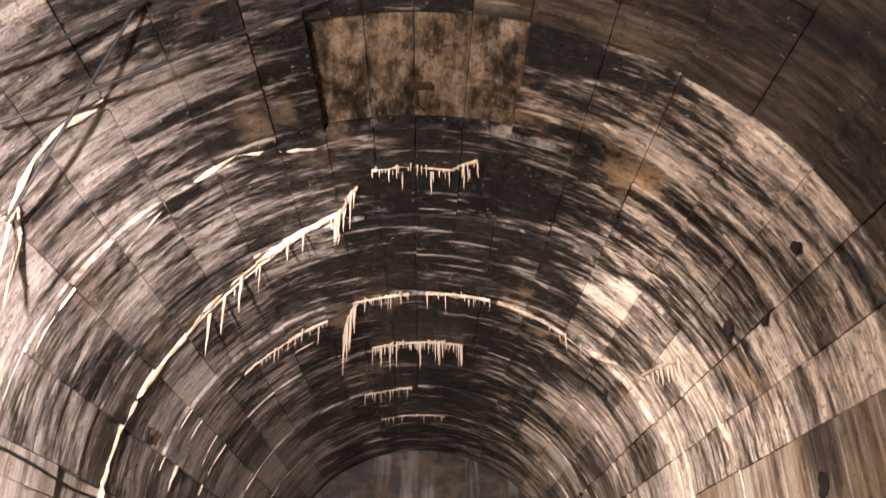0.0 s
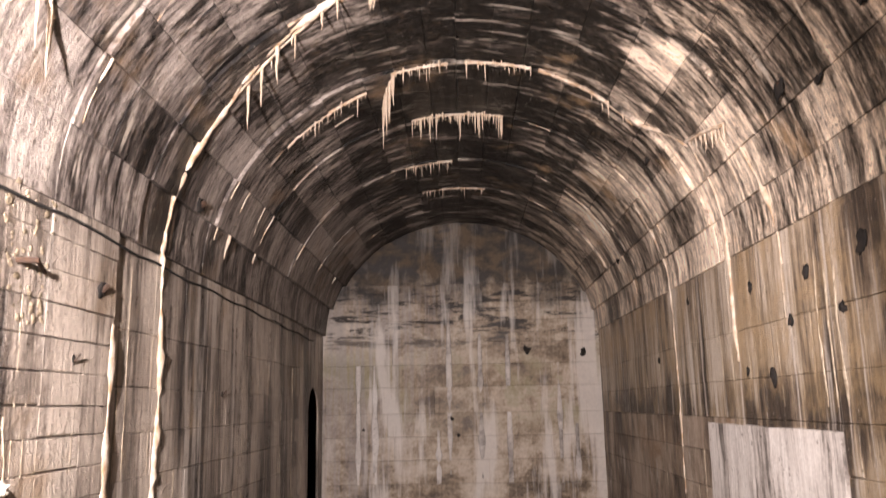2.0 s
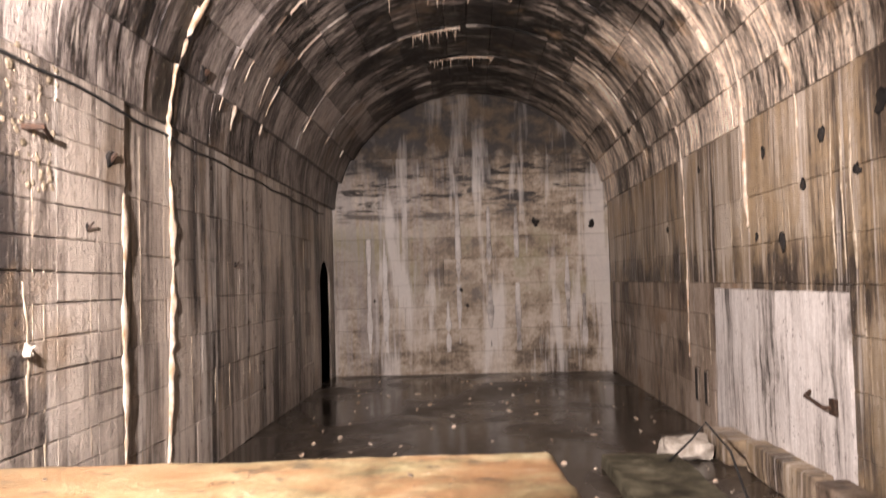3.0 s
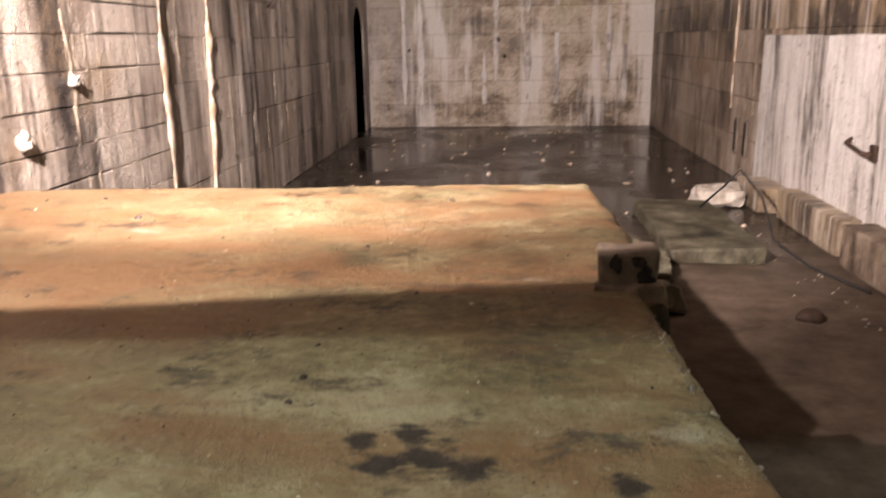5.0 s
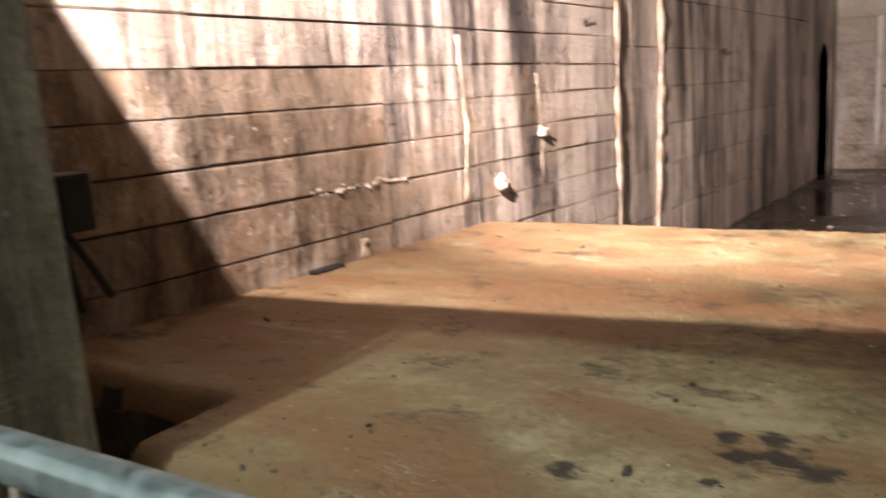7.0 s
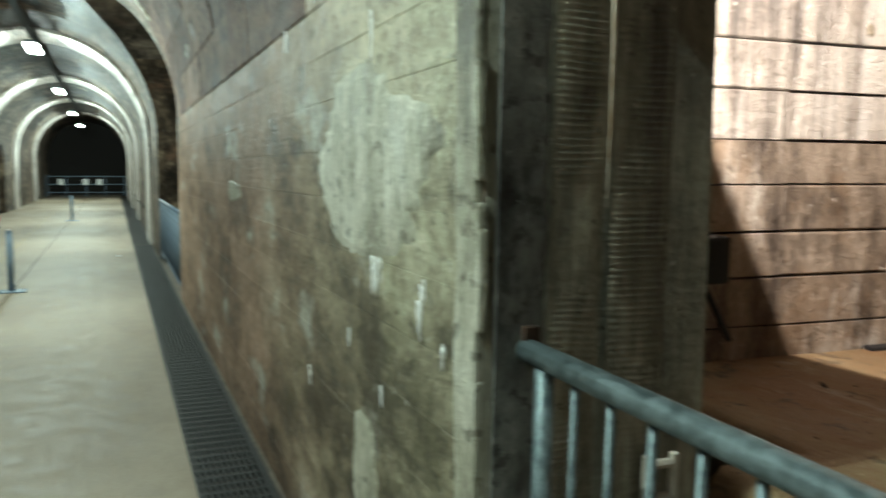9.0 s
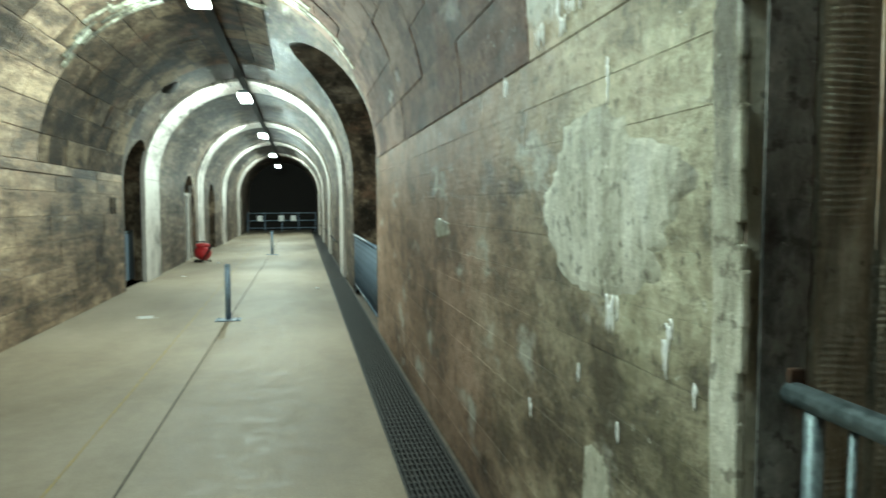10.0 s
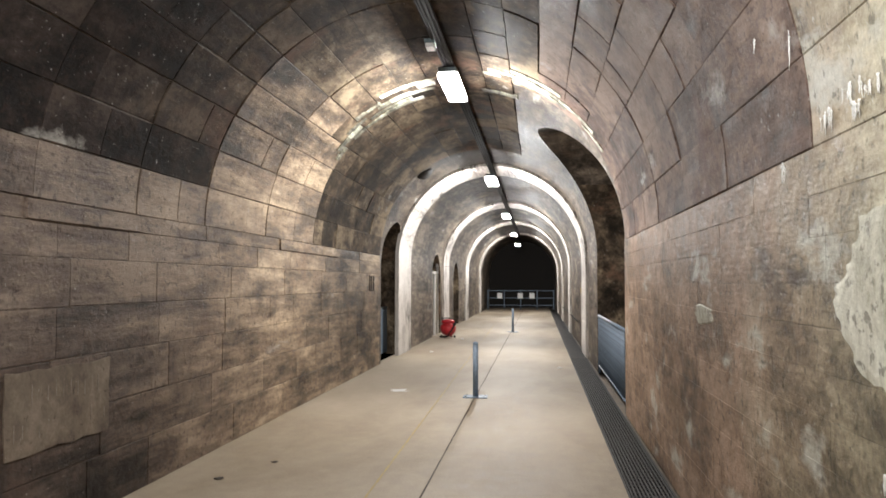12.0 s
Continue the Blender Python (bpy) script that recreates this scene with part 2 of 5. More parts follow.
def mat_end_make():
    """The end wall: cream boards below, white lime runs, sooty and cracked towards the crown."""
    g = Graph("end_wall_concrete")
    blot = g.noise(g.scaled(0.9, 1, 0.9, at=(3, 1, 5)), 1.0, 10, 0.7, 0.3)
    cloud = g.noise(g.scaled(1, 1, 1.6, at=(9, 1, 2)), 2.3, 9, 0.70, 0.2)
    fine = g.noise(g.pos, 24, 6, 0.7)
    runs = g.noise(g.scaled(2.0, 0.6, 0.28, at=(4, 3, 1)), 1.0, 6, 0.58, 0.15)
    thin = g.noise(g.scaled(13.0, 0.6, 0.5, at=(1, 3, 1)), 1.0, 6, 0.65, 0.1)
    chips = g.noise(g.scaled(1.1, 0.6, 6.5, at=(6, 2, 8)), 1.0, 9, 0.75, 0.5)
    fac = g.math("ADD", g.math("MULTIPLY", g.math("SUBTRACT", g.total((blot, 0.5), (cloud, 0.33), (fine, 0.1), (thin, 0.07)), 0.5), 2.7), 0.55)
    fac = g.math("ADD", fac, g.math("MULTIPLY", g.math("SUBTRACT", g.chance(), 0.5), 0.12))
    col = g.ramp(fac, (0.30, (0.10, 0.074, 0.050)), (0.43, (0.28, 0.22, 0.155)), (0.55, (0.48, 0.405, 0.315)), (0.72, (0.62, 0.56, 0.48)))
    height_z = g.axis("Z")
    moss = g.math("MULTIPLY", g.ramp(blot, (0.47, 0.0), (0.58, 0.8)), g.ramp(g.math("ABSOLUTE", g.math("SUBTRACT", height_z, 1.85)), (0.3, 1.0), (0.8, 0.0)))
    col = g.mix(moss, col, (0.25, 0.225, 0.11))
    grey = g.math("MULTIPLY", g.ramp(g.total((height_z, 1.0), (cloud, 1.2)), (0.0, 0.0), (1.0, 1.0)), g.ramp(thin, (0.40, 0.0), (0.55, 0.55)))
    col = g.mix(g.math("MULTIPLY", grey, g.ramp(g.math("ADD", g.math("MULTIPLY", g.axis("X"), -0.4), g.math("MULTIPLY", height_z, 0.16)), (0.35, 0.0), (0.70, 1.0))), col, (0.34, 0.315, 0.31))
    up = g.math("ADD", height_z, g.total((g.math("SUBTRACT", blot, 0.5), 3.2), (g.math("SUBTRACT", runs, 0.5), 1.8)))
    soot = g.ramp(g.math("MULTIPLY", g.math("SUBTRACT", up, 2.95), 1.0), (0.0, 0.0), (0.6, 0.95))
    col = g.mix(soot, col, g.mix(g.ramp(cloud, (0.46, 0.0), (0.60, 1.0)), (0.010, 0.008, 0.007), (0.10, 0.07, 0.04)))
    crack = g.math("MULTIPLY", g.ramp(chips, (0.52, 0.0), (0.56, 0.95)), g.ramp(g.math("ABSOLUTE", g.math("SUBTRACT", height_z, 3.05)), (0.35, 1.0), (0.75, 0.0)))
    col = g.mix(crack, col, (0.018, 0.015, 0.013))
    lime = g.ramp(g.math("ADD", runs, g.math("MULTIPLY", g.math("SUBTRACT", thin, 0.5), 0.22)), (0.525, 0.0), (0.60, 0.8))
    lime = g.math("MULTIPLY", lime, g.ramp(g.math("MULTIPLY", height_z, 0.2), (0.60, 1.0), (0.80, 0.25)))
    col = g.mix(lime, col, g.mix(fine, (0.80, 0.76, 0.71), (0.60, 0.56, 0.51)))
    col = g.mix(0.3, col, g.ramp(fine, (0.3, 0.6), (0.7, 1.3)), "MULTIPLY")
    return g.finish(col, g.ramp(cloud, (0.35, 0.4), (0.65, 0.75)), g.total((cloud, 0.5), (fine, 0.3), (chips, 0.3)), 0.012, 0.7, spec=0.3)


mat_end = mat_end_make()


def mat_slab_make():
    g = Graph("stained_slab_concrete")
    big = g.noise(g.scaled(0.7, 1.2, 1), 1.1, 6, 0.65, 0.5)
    mid = g.noise(g.scaled(1.0, 1.2, 1, at=(4, 2, 0)), 4.2, 9, 0.72, 0.2)
    fine = g.noise(g.pos, 30, 7, 0.75)
    speck = g.noise(g.pos, 75, 3, 0.6)
    fac = g.math("ADD", g.math("MULTIPLY", g.math("SUBTRACT", g.total((big, 0.3), (mid, 0.45), (fine, 0.25)), 0.5), 2.2), 0.51)
    col = g.ramp(fac, (0.33, (0.05, 0.039, 0.020)), (0.44, (0.15, 0.122, 0.060)), (0.56, (0.265, 0.224, 0.116)), (0.70, (0.41, 0.36, 0.225)))
    # Browner towards the bed's left side, broken up by noise.
    aside = g.ramp(g.math("MULTIPLY", g.math("ADD", g.axis("X"), g.math("MULTIPLY", g.math("SUBTRACT", mid, 0.5), 1.6)), -0.5), (0.15, 0.0), (0.6, 0.6))
    col = g.mix(aside, col, g.mix(fine, (0.36, 0.25, 0.135), (0.27, 0.18, 0.09)))
    rust = g.noise(g.scaled(0.6, 1.3, 1, at=(8, 3, 0)), 2.1, 9, 0.7, 0.4)
    col = g.mix(g.ramp(rust, (0.42, 0.0), (0.58, 0.8)), col, g.mix(fine, (0.30, 0.16, 0.065), (0.18, 0.092, 0.043)))
    lime = g.noise(g.scaled(0.9, 2.4, 1, at=(1, 6, 0)), 2.1, 9, 0.75, 0.3)
    col = g.mix(g.ramp(lime, (0.60, 0.0), (0.68, 0.6)), col, (0.44, 0.42, 0.34))
    dirt = g.noise(g.scaled(1.0, 1.3, 1, at=(5, 5, 0)), 4.6, 9, 0.76, 0.2)
    col = g.mix(g.ramp(dirt, (0.55, 0.0), (0.63, 0.85)), col, (0.055, 0.042, 0.027))
    for x, y, r, seed in ((-0.09, 1.15, 0.055, 2.0), (-0.02, 1.17, 0.06, 3.0), (0.045, 1.14, 0.045, 4.0), (-0.05, 1.25, 0.045, 6.0), (-0.13, 1.22, 0.035, 7.0), (0.26, 1.09, 0.035, 5.0), (-0.36, 0.97, 0.045, 8.0), (-0.12, 1.03, 0.02, 9.0)):
        n = g.t.nodes.new("ShaderNodeVectorMath")
        n.operation = "DISTANCE"
        g.t.links.new(g.pos, n.inputs[0])
        n.inputs[1].default_value = (x, y, 0.775)
        ragged = g.noise(g.scaled(1, 1.6, 1, at=(seed, 1, 0)), 17, 6, 0.7)
        spill = g.math("SUBTRACT", g.math("MULTIPLY", n.outputs["Value"], 1 / r), g.math("MULTIPLY", g.math("SUBTRACT", ragged, 0.52), 2.6))
        col = g.mix(g.ramp(spill, (0.55, 0.95), (0.95, 0.0)), col, (0.022, 0.019, 0.016))
    col = g.mix(g.ramp(speck, (0.64, 0.0), (0.70, 0.8)), col, (0.05, 0.04, 0.03))
    col = g.mix(g.ramp(g.noise(g.scaled(1, 1, 1, at=(3, 8, 1)), 55, 3, 0.6), (0.68, 0.0), (0.72, 0.7)), col, (0.46, 0.43, 0.35))
    height = g.total((mid, 0.5), (fine, 0.45), (dirt, -0.2))
    return g.finish(col, g.ramp(mid, (0.35, 0.42), (0.65, 0.74)), height, 0.03, 0.9)


def mat_wetfloor_make():
    g = Graph("wet_floor_concrete")
    big = g.noise(g.scaled(1, 0.8, 1), 0.9, 5, 0.6, 0.5)
    mid = g.noise(g.pos, 5, 7, 0.7)
    col = g.ramp(g.total((big, 0.55), (mid, 0.45)), (0.38, (0.016, 0.013, 0.010)), (0.52, (0.038, 0.030, 0.023)), (0.66, (0.095, 0.076, 0.056)))
    grit = g.noise(g.scaled(1, 1.3, 1, at=(3, 3, 3)), 9, 5, 0.7)
    col = g.mix(g.ramp(grit, (0.66, 0.0), (0.72, 0.9)), col, (0.5, 0.45, 0.38))
    dry = g.ramp(g.math("MULTIPLY", g.math("ADD", g.axis("Y"), g.math("MULTIPLY", big, 2.0)), 0.1), (0.55, 1.0), (0.70, 0.0))
    col = g.mix(dry, col, g.ramp(mid, (0.35, (0.06, 0.042, 0.029)), (0.65, (0.135, 0.10, 0.072))))
    rough = g.math("MAXIMUM", g.ramp(big, (0.42, 0.09), (0.64, 0.45)), g.math("MULTIPLY", dry, 0.85))
    return g.finish(col, rough, g.total((mid, 0.5), (grit, 0.5)), 0.006, 0.35, spec=0.28)


def mat_floor_make():
    g = Graph("tunnel_floor_screed")
    big = g.noise(g.scaled(0.4, 1, 1), 0.7, 6, 0.6, 0.3)
    mid = g.noise(g.pos, 6, 6, 0.65)
    fine = g.noise(g.pos, 70, 3, 0.6)
    col = g.ramp(g.total((big, 0.5), (mid, 0.3), (fine, 0.2)), (0.38, (0.23, 0.175, 0.118)), (0.50, (0.345, 0.28, 0.20)), (0.62, (0.44, 0.375, 0.285)))
    spot = g.noise(g.scaled(1, 1, 1, at=(2, 7, 0)), 3.0, 6, 0.7)
    col = g.mix(g.ramp(spot, (0.66, 0.0), (0.74, 0.4)), col, (0.16, 0.13, 0.10))
    return g.finish(col, g.ramp(mid, (0.3, 0.5), (0.7, 0.75)), g.total((mid, 0.4), (fine, 0.3)), 0.004, 0.4)


def plain(name, a, b, scale=20.0, rough=0.6, metal=0.0, depth=0.002):
    g = Graph(name)
    n = g.noise(g.pos, scale, 6, 0.65, 0.2)
    return g.finish(g.ramp(n, (0.38, a), (0.62, b)), g.ramp(n, (0.35, rough - 0.12), (0.65, min(1.0, rough + 0.12))), n, depth, 0.5, metal)


mat_slab, mat_wet, mat_floor = mat_slab_make(), mat_wetfloor_make(), mat_floor_make()
mat_lime = plain("calcite", (0.44, 0.30, 0.18), (0.74, 0.66, 0.55), 9, 0.5, 0.0, 0.004)
mat_plaster = streaked("lime_plaster", (0.6, 7.0, 0.5), ((0.3, (0.07, 0.062, 0.057)), (0.41, (0.32, 0.29, 0.262)), (0.54, (0.58, 0.54, 0.50)), (0.8, (0.74, 0.71, 0.67))),
                       0.0, (0.78, 0.75, 0.70), 0.64, (0.36, 0.27, 0.17), 0.62, 0.6, 31.0, 0.012, punch=2.6)
mat_iron = plain("rusted_iron", (0.03, 0.02, 0.015), (0.085, 0.048, 0.03), 45, 0.75, 0.3)
mat_black = plain("black_rubber", (0.010, 0.010, 0.010), (0.025, 0.023, 0.021), 30, 0.85)
# Near-black that puts the darkness of holes and recesses into the colour.
mat_shade_black = plain("shade_black", (0.006, 0.005, 0.005), (0.025, 0.02, 0.016), 30, 0.9)
mat_galv = plain("galvanised_steel", (0.075, 0.10, 0.105), (0.19, 0.235, 0.245), 38, 0.5, 0.5)
mat_bluesteel = plain("blue_grey_paint", (0.10, 0.14, 0.19), (0.19, 0.25, 0.32), 35, 0.5)
mat_grate = plain("drain_grating", (0.014, 0.014, 0.013), (0.036, 0.034, 0.032), 25, 0.6)
mat_red = plain("red_plastic", (0.40, 0.015, 0.02), (0.58, 0.03, 0.04), 15, 0.4)
mat_paper = plain("white_paper", (0.72, 0.72, 0.70), (0.82, 0.82, 0.80), 10, 0.7)
mat_yellow = plain("yellow_paint", (0.55, 0.36, 0.04), (0.72, 0.50, 0.08), 14, 0.6)
mat_faded = plain("faded_yellow_paint", (0.34, 0.26, 0.13), (0.52, 0.37, 0.10), 5, 0.7)
mat_dirt = plain("dark_dirt", (0.03, 0.022, 0.016), (0.08, 0.06, 0.045), 30, 0.85)
mat_rubble = plain("pale_rubble", (0.30, 0.26, 0.21), (0.60, 0.55, 0.47), 9, 0.75, 0.0, 0.01)
mat_crumb = plain("brown_rubble", (0.12, 0.095, 0.07), (0.30, 0.25, 0.195), 9, 0.8, 0.0, 0.01)
mat_brown = plain("brown_concrete", (0.10, 0.075, 0.055), (0.24, 0.19, 0.145), 7, 0.6, 0.0, 0.01)


mat_dull = plain("dull_calcite", (0.34, 0.27, 0.19), (0.60, 0.52, 0.40), 26, 0.55, 0.0, 0.006)


def glowing(name, color, strength):
    g = Graph(name)
    g.bsdf.inputs["Emission Color"].default_value = (*color, 1)
    g.bsdf.inputs["Emission Strength"].default_value = strength
    return g.finish((0.8, 0.8, 0.8), 0.4)


mat_diffuser = glowing("lit_diffuser", (0.95, 1.0, 0.95), 40.0)


# ---- building helpers ----
def empty(name, m=None):
    ob = new(name)
    ob.matrix_world = m or Matrix()
    return ob


def part(name, bm, material, parent=None, label="", smooth=False, m=None):
    d = bpy.data.meshes.new(name)
    bm.to_mesh(d)
    bm.free()
    d.materials.append(material)
    if smooth:
        d.polygons.foreach_set("use_smooth", [True] * len(d.polygons))
    ob = new(name, d)
    if parent:
        ob.parent = parent
    if m:
        ob.matrix_basis = m
    if label:
        tagged(ob, label)
    return ob


def raw(name, verts, faces, material, parent=None, m=None, smooth=False):
    d = bpy.data.meshes.new(name)
    d.from_pydata(verts, [], faces)
    d.materials.append(material)
    d.update()
    if smooth:
        d.polygons.foreach_set("use_smooth", [True] * len(d.polygons))
    ob = new(name, d)
    if parent:
        ob.parent = parent
    if m:
        ob.matrix_basis = m
    return ob


def block(a, b, bevel=0.0, rough=0.0, cuts=0, bm=None):
    """A box from corner a to corner b, bevelled and roughened."""
    bm = bm or bmesh.new()
    size = [q - p for p, q in zip(a, b)]
    mid = [(p + q) / 2 for p, q in zip(a, b)]
    made = bmesh.ops.create_cube(bm, size=1, matrix=Matrix.Translation(mid) @ Matrix.Diagonal((*size, 1)))["verts"]
    edges = list({e for v in made for e in v.link_edges})
    if bevel:
        made = bmesh.ops.bevel(bm, geom=edges, offset=bevel, segments=2, affect="EDGES", profile=0.6)["verts"]
        edges = list({e for v in made for e in v.link_edges})
    if cuts:
        bmesh.ops.subdivide_edges(bm, edges=edges, cuts=cuts, use_grid_fill=True)
    if rough:
        for v in bm.verts:
            v.co += noise.noise_vector(v.co * 3.1) * rough + noise.noise_vector(v.co * 11) * rough * 0.5
    return bm


def tube(points, radius, sides=10, bm=None):
    """A round bar through points, capped."""
    bm = bm or bmesh.new()
    rings = []
    pts = [Vector(p) for p in points]
    for i, p in enumerate(pts):
        way = (pts[min(i + 1, len(pts) - 1)] - pts[max(i - 1, 0)]).normalized()
        side = way.cross(Vector((0, 0, 1)) if abs(way.z) < 0.9 else Vector((1, 0, 0))).normalized()
        up = way.cross(side)
        r = radius[i] if isinstance(radius, (list, tuple)) else radius
        rings.append([bm.verts.new(p + (side * math.cos(a) + up * math.sin(a)) * r) for a in [2 * math.pi * k / sides for k in range(sides)]])
    for r0, r1 in zip(rings, rings[1:]):
        for k in range(sides):
            bm.faces.new((r0[k], r0[(k + 1) % sides], r1[(k + 1) % sides], r1[k]))
    bm.faces.new(rings[0][::-1])
    bm.faces.new(rings[-1])
    return bm


def rock(radius, seed, squash=(1, 1, 1), amount=0.35, detail=2):
    bm = bmesh.new()
    bmesh.ops.create_icosphere(bm, subdivisions=detail, radius=radius)
    for v in bm.verts:
        v.co *= 1 + amount * noise.noise(v.co / radius * 1.3 + Vector((seed, seed * 2, 0)))
        v.co = Vector([c * s for c, s in zip(v.co, squash)])
    return bm


class Profile:
    """An arched cross-section by arc length: wall, half ellipse, wall."""

    def __init__(self, half, spring, rise, centre):
        a = np.linspace(math.pi, 0, 400)
        xs = np.r_[[-half] * 2, half * np.cos(a), [half] * 2] + centre
        zs = np.r_[[0, spring - 1e-4], spring + rise * np.sin(a), [spring - 1e-4, 0]]
        self.x, self.z = xs, zs
        self.s = np.r_[0, np.cumsum(np.hypot(np.diff(xs), np.diff(zs)))]
        self.length, self.centre, self.spring = float(self.s[-1]), centre, spring
        self.half, self.rise = half, rise

    def at(self, s):
        x, z = np.interp(s, self.s, self.x), np.interp(s, self.s, self.z)
        e = 0.02
        dx = np.interp(s + e, self.s, self.x) - np.interp(s - e, self.s, self.x)
        dz = np.interp(s + e, self.s, self.z) - np.interp(s - e, self.s, self.z)
        n = math.hypot(dx, dz) or 1
        return float(x), float(z), float(dz / n), float(-dx / n)     # the place and the inward normal

    def angle(self, degrees):
        """Arc length at an angle of the half ellipse, 180 on the low side, 0 on the high side."""
        a = radians(degrees)
        return float(np.interp(-self.half * math.cos(math.pi - a) * 0 + (math.pi - a), np.linspace(0, math.pi, 400), self.s[2:402]))


def panel_mesh(prof, s0, s1, u0, u1, proud, gap, place, verts, faces, back=-0.03, worn=0.007, gap_s=None):
    """Adds one curved, chamfered lining panel to verts and faces. place(x, u, z) gives the point."""
    n = max(1, math.ceil((s1 - s0) / 0.16)) if s1 > prof.spring and s0 < prof.length - prof.spring else 1
    base = len(verts)
    g, h = gap / 2, (gap if gap_s is None else gap_s) / 2
    cols = [(u0 + g, back), (u0 + g, proud - worn), (u0 + g + worn, proud), (u1 - g - worn, proud), (u1 - g, proud - worn), (u1 - g, back)]
    ss = [s0 + h, s0 + h + worn] + [s0 + (s1 - s0) * k / n for k in range(1, n)] + [s1 - h - worn, s1 - h]
    for k, s in enumerate(ss):
        x, z, nx, nz = prof.at(s)
        edge = k in (0, len(ss) - 1)
        for u, d in cols:
            d = min(d, proud - worn) if edge else d
            verts.append(place(x + nx * d, u, z + nz * d))
    for k in range(len(ss) - 1):
        for c in range(5):
            a = base + 6 * k + c
            faces.append((a, a + 1, a + 7, a + 6))
    last = base + 6 * (len(ss) - 1)
    faces.append(tuple(base + c for c in range(6))[::-1])
    faces.append(tuple(last + c for c in range(6)))


def shell(name, prof, u0, u1, thick, place, material, m, step=None):
    """A solid arched lining: inner face by the profile, a box outside."""
    ss = [0.0, prof.spring] + [prof.spring + (prof.length - 2 * prof.spring) * k / 48 for k in range(1, 48)] + [prof.length - prof.spring, prof.length]
    inner = [prof.at(s)[:2] for s in ss]
    c, h = prof.centre, prof.half + thick
    top = prof.spring + prof.rise + thick
    outer = [(c - h, 0), (c - h, top), (c + h, top), (c + h, 0)]
    loop = inner + outer[::-1]
    bm = bmesh.new()
    ends = [[bm.verts.new(place(x, u, z)) for x, z in loop] for u in (u0, u1)]
    n = len(loop)
    for k in range(n):
        bm.faces.new((ends[0][k], ends[0][(k + 1) % n], ends[1][(k + 1) % n], ends[1][k]))
    bm.faces.new(ends[0][::-1])
    bm.faces.new(ends[1])
    bmesh.ops.recalc_face_normals(bm, faces=bm.faces)
    return part(name, bm, material, m=m)


def carve(ob, cutters):
    """Cuts solids out of ob for good."""
    for bm in cutters:
        d = bpy.data.meshes.new("cut")
        bmesh.ops.recalc_face_normals(bm, faces=bm.faces)
        bm.to_mesh(d)
        bm.free()
        c = new("cut", d)
        c.matrix_basis = ob.matrix_basis
        mod = ob.modifiers.new("cut", "BOOLEAN")
        mod.object, mod.operation, mod.solver = c, "DIFFERENCE", "EXACT"
        bpy.context.view_layer.update()
        made = bpy.data.meshes.new_from_object(ob.evaluated_get(bpy.context.evaluated_depsgraph_get()))
        ob.modifiers.clear()
        ob.data = made
        bpy.data.objects.remove(c)
    return ob


def arch_solid(c, half, spring, rise, d0, d1, along_x=True, z0=-0.2):
    """A prism with an arched top: centre c and half width on one axis, d0 to d1 on the other."""
    outline = [(c - half, z0)] + [(c + half * math.cos(a), spring + rise * math.sin(a)) for a in [math.pi - math.pi * k / 32 for k in range(33)]] + [(c + half, z0)]
    bm = bmesh.new()
    ends = [[bm.verts.new((p, d, z) if along_x else (d, p, z)) for p, z in outline] for d in (d0, d1)]
    n = len(outline)
    for k in range(n):
        bm.faces.new((ends[0][k], ends[0][(k + 1) % n], ends[1][(k + 1) % n], ends[1][k]))
    bm.faces.new(ends[0][::-1])
    bm.faces.new(ends[1])
    return bm


# ---- the chamber's structure ----
C_PROF = Profile(2.21, 2.7, 1.95, 0.09)
rnd = random.Random(4)


def in_chamber(x, u, z):
    return (x, u, z)


chamber_lining = shell("chamber_lining", Profile(2.262, 2.7, 2.07, 0.09), 0.56, 13.5, 0.4, in_chamber, mat_chwall, CH)
carve(chamber_lining, [arch_solid(12.40, 0.42, 1.5, 0.36, -3.2, -2.0, along_x=False), block((-2.7, 11.8, -0.3), (-2.2, 13.6, 2.3))])
tagged(chamber_lining, "streaked grey concrete lining of the arched chamber", "wall", kind="structure")

RINGS = [0.60, 1.55, 2.55, 3.27, 4.27, 4.74, 5.40, 5.95, 6.83, 8.10, 9.65, 10.9, 12.1, 13.14]
ANGLES = [180, 167, 154, 144, 134, 124, 113, 105, 97, 90, 82, 74, 63, 52, 41, 30, 20, 10, 0]
BOARDS = [0.0, 0.375, 0.55, 0.725, 0.90, 1.085, 1.26, 1.435, 1.60, 1.78, 1.96, 2.15, 2.33, 2.51, 2.70]
COURSES = [0.0, 0.42, 0.80, 1.12, 1.42, 1.72, 2.10, 2.70]

STEPS = [0.0, 0.0, 0.0, 0.0, 0.02, 0.015, 0.045, 0.035, 0.065, 0.075, 0.085, 0.09, 0.09]


def ring_step(y, a):
    """How far the ring at y stands in from the profile, fading out at the springing."""
    r = max(0, min(len(STEPS) - 1, sum(y + 0.10 >= u for u in RINGS) - 1))
    return STEPS[r] * min(1.0, 2.2 * math.sin(radians(max(0.0, min(180.0, a)))))


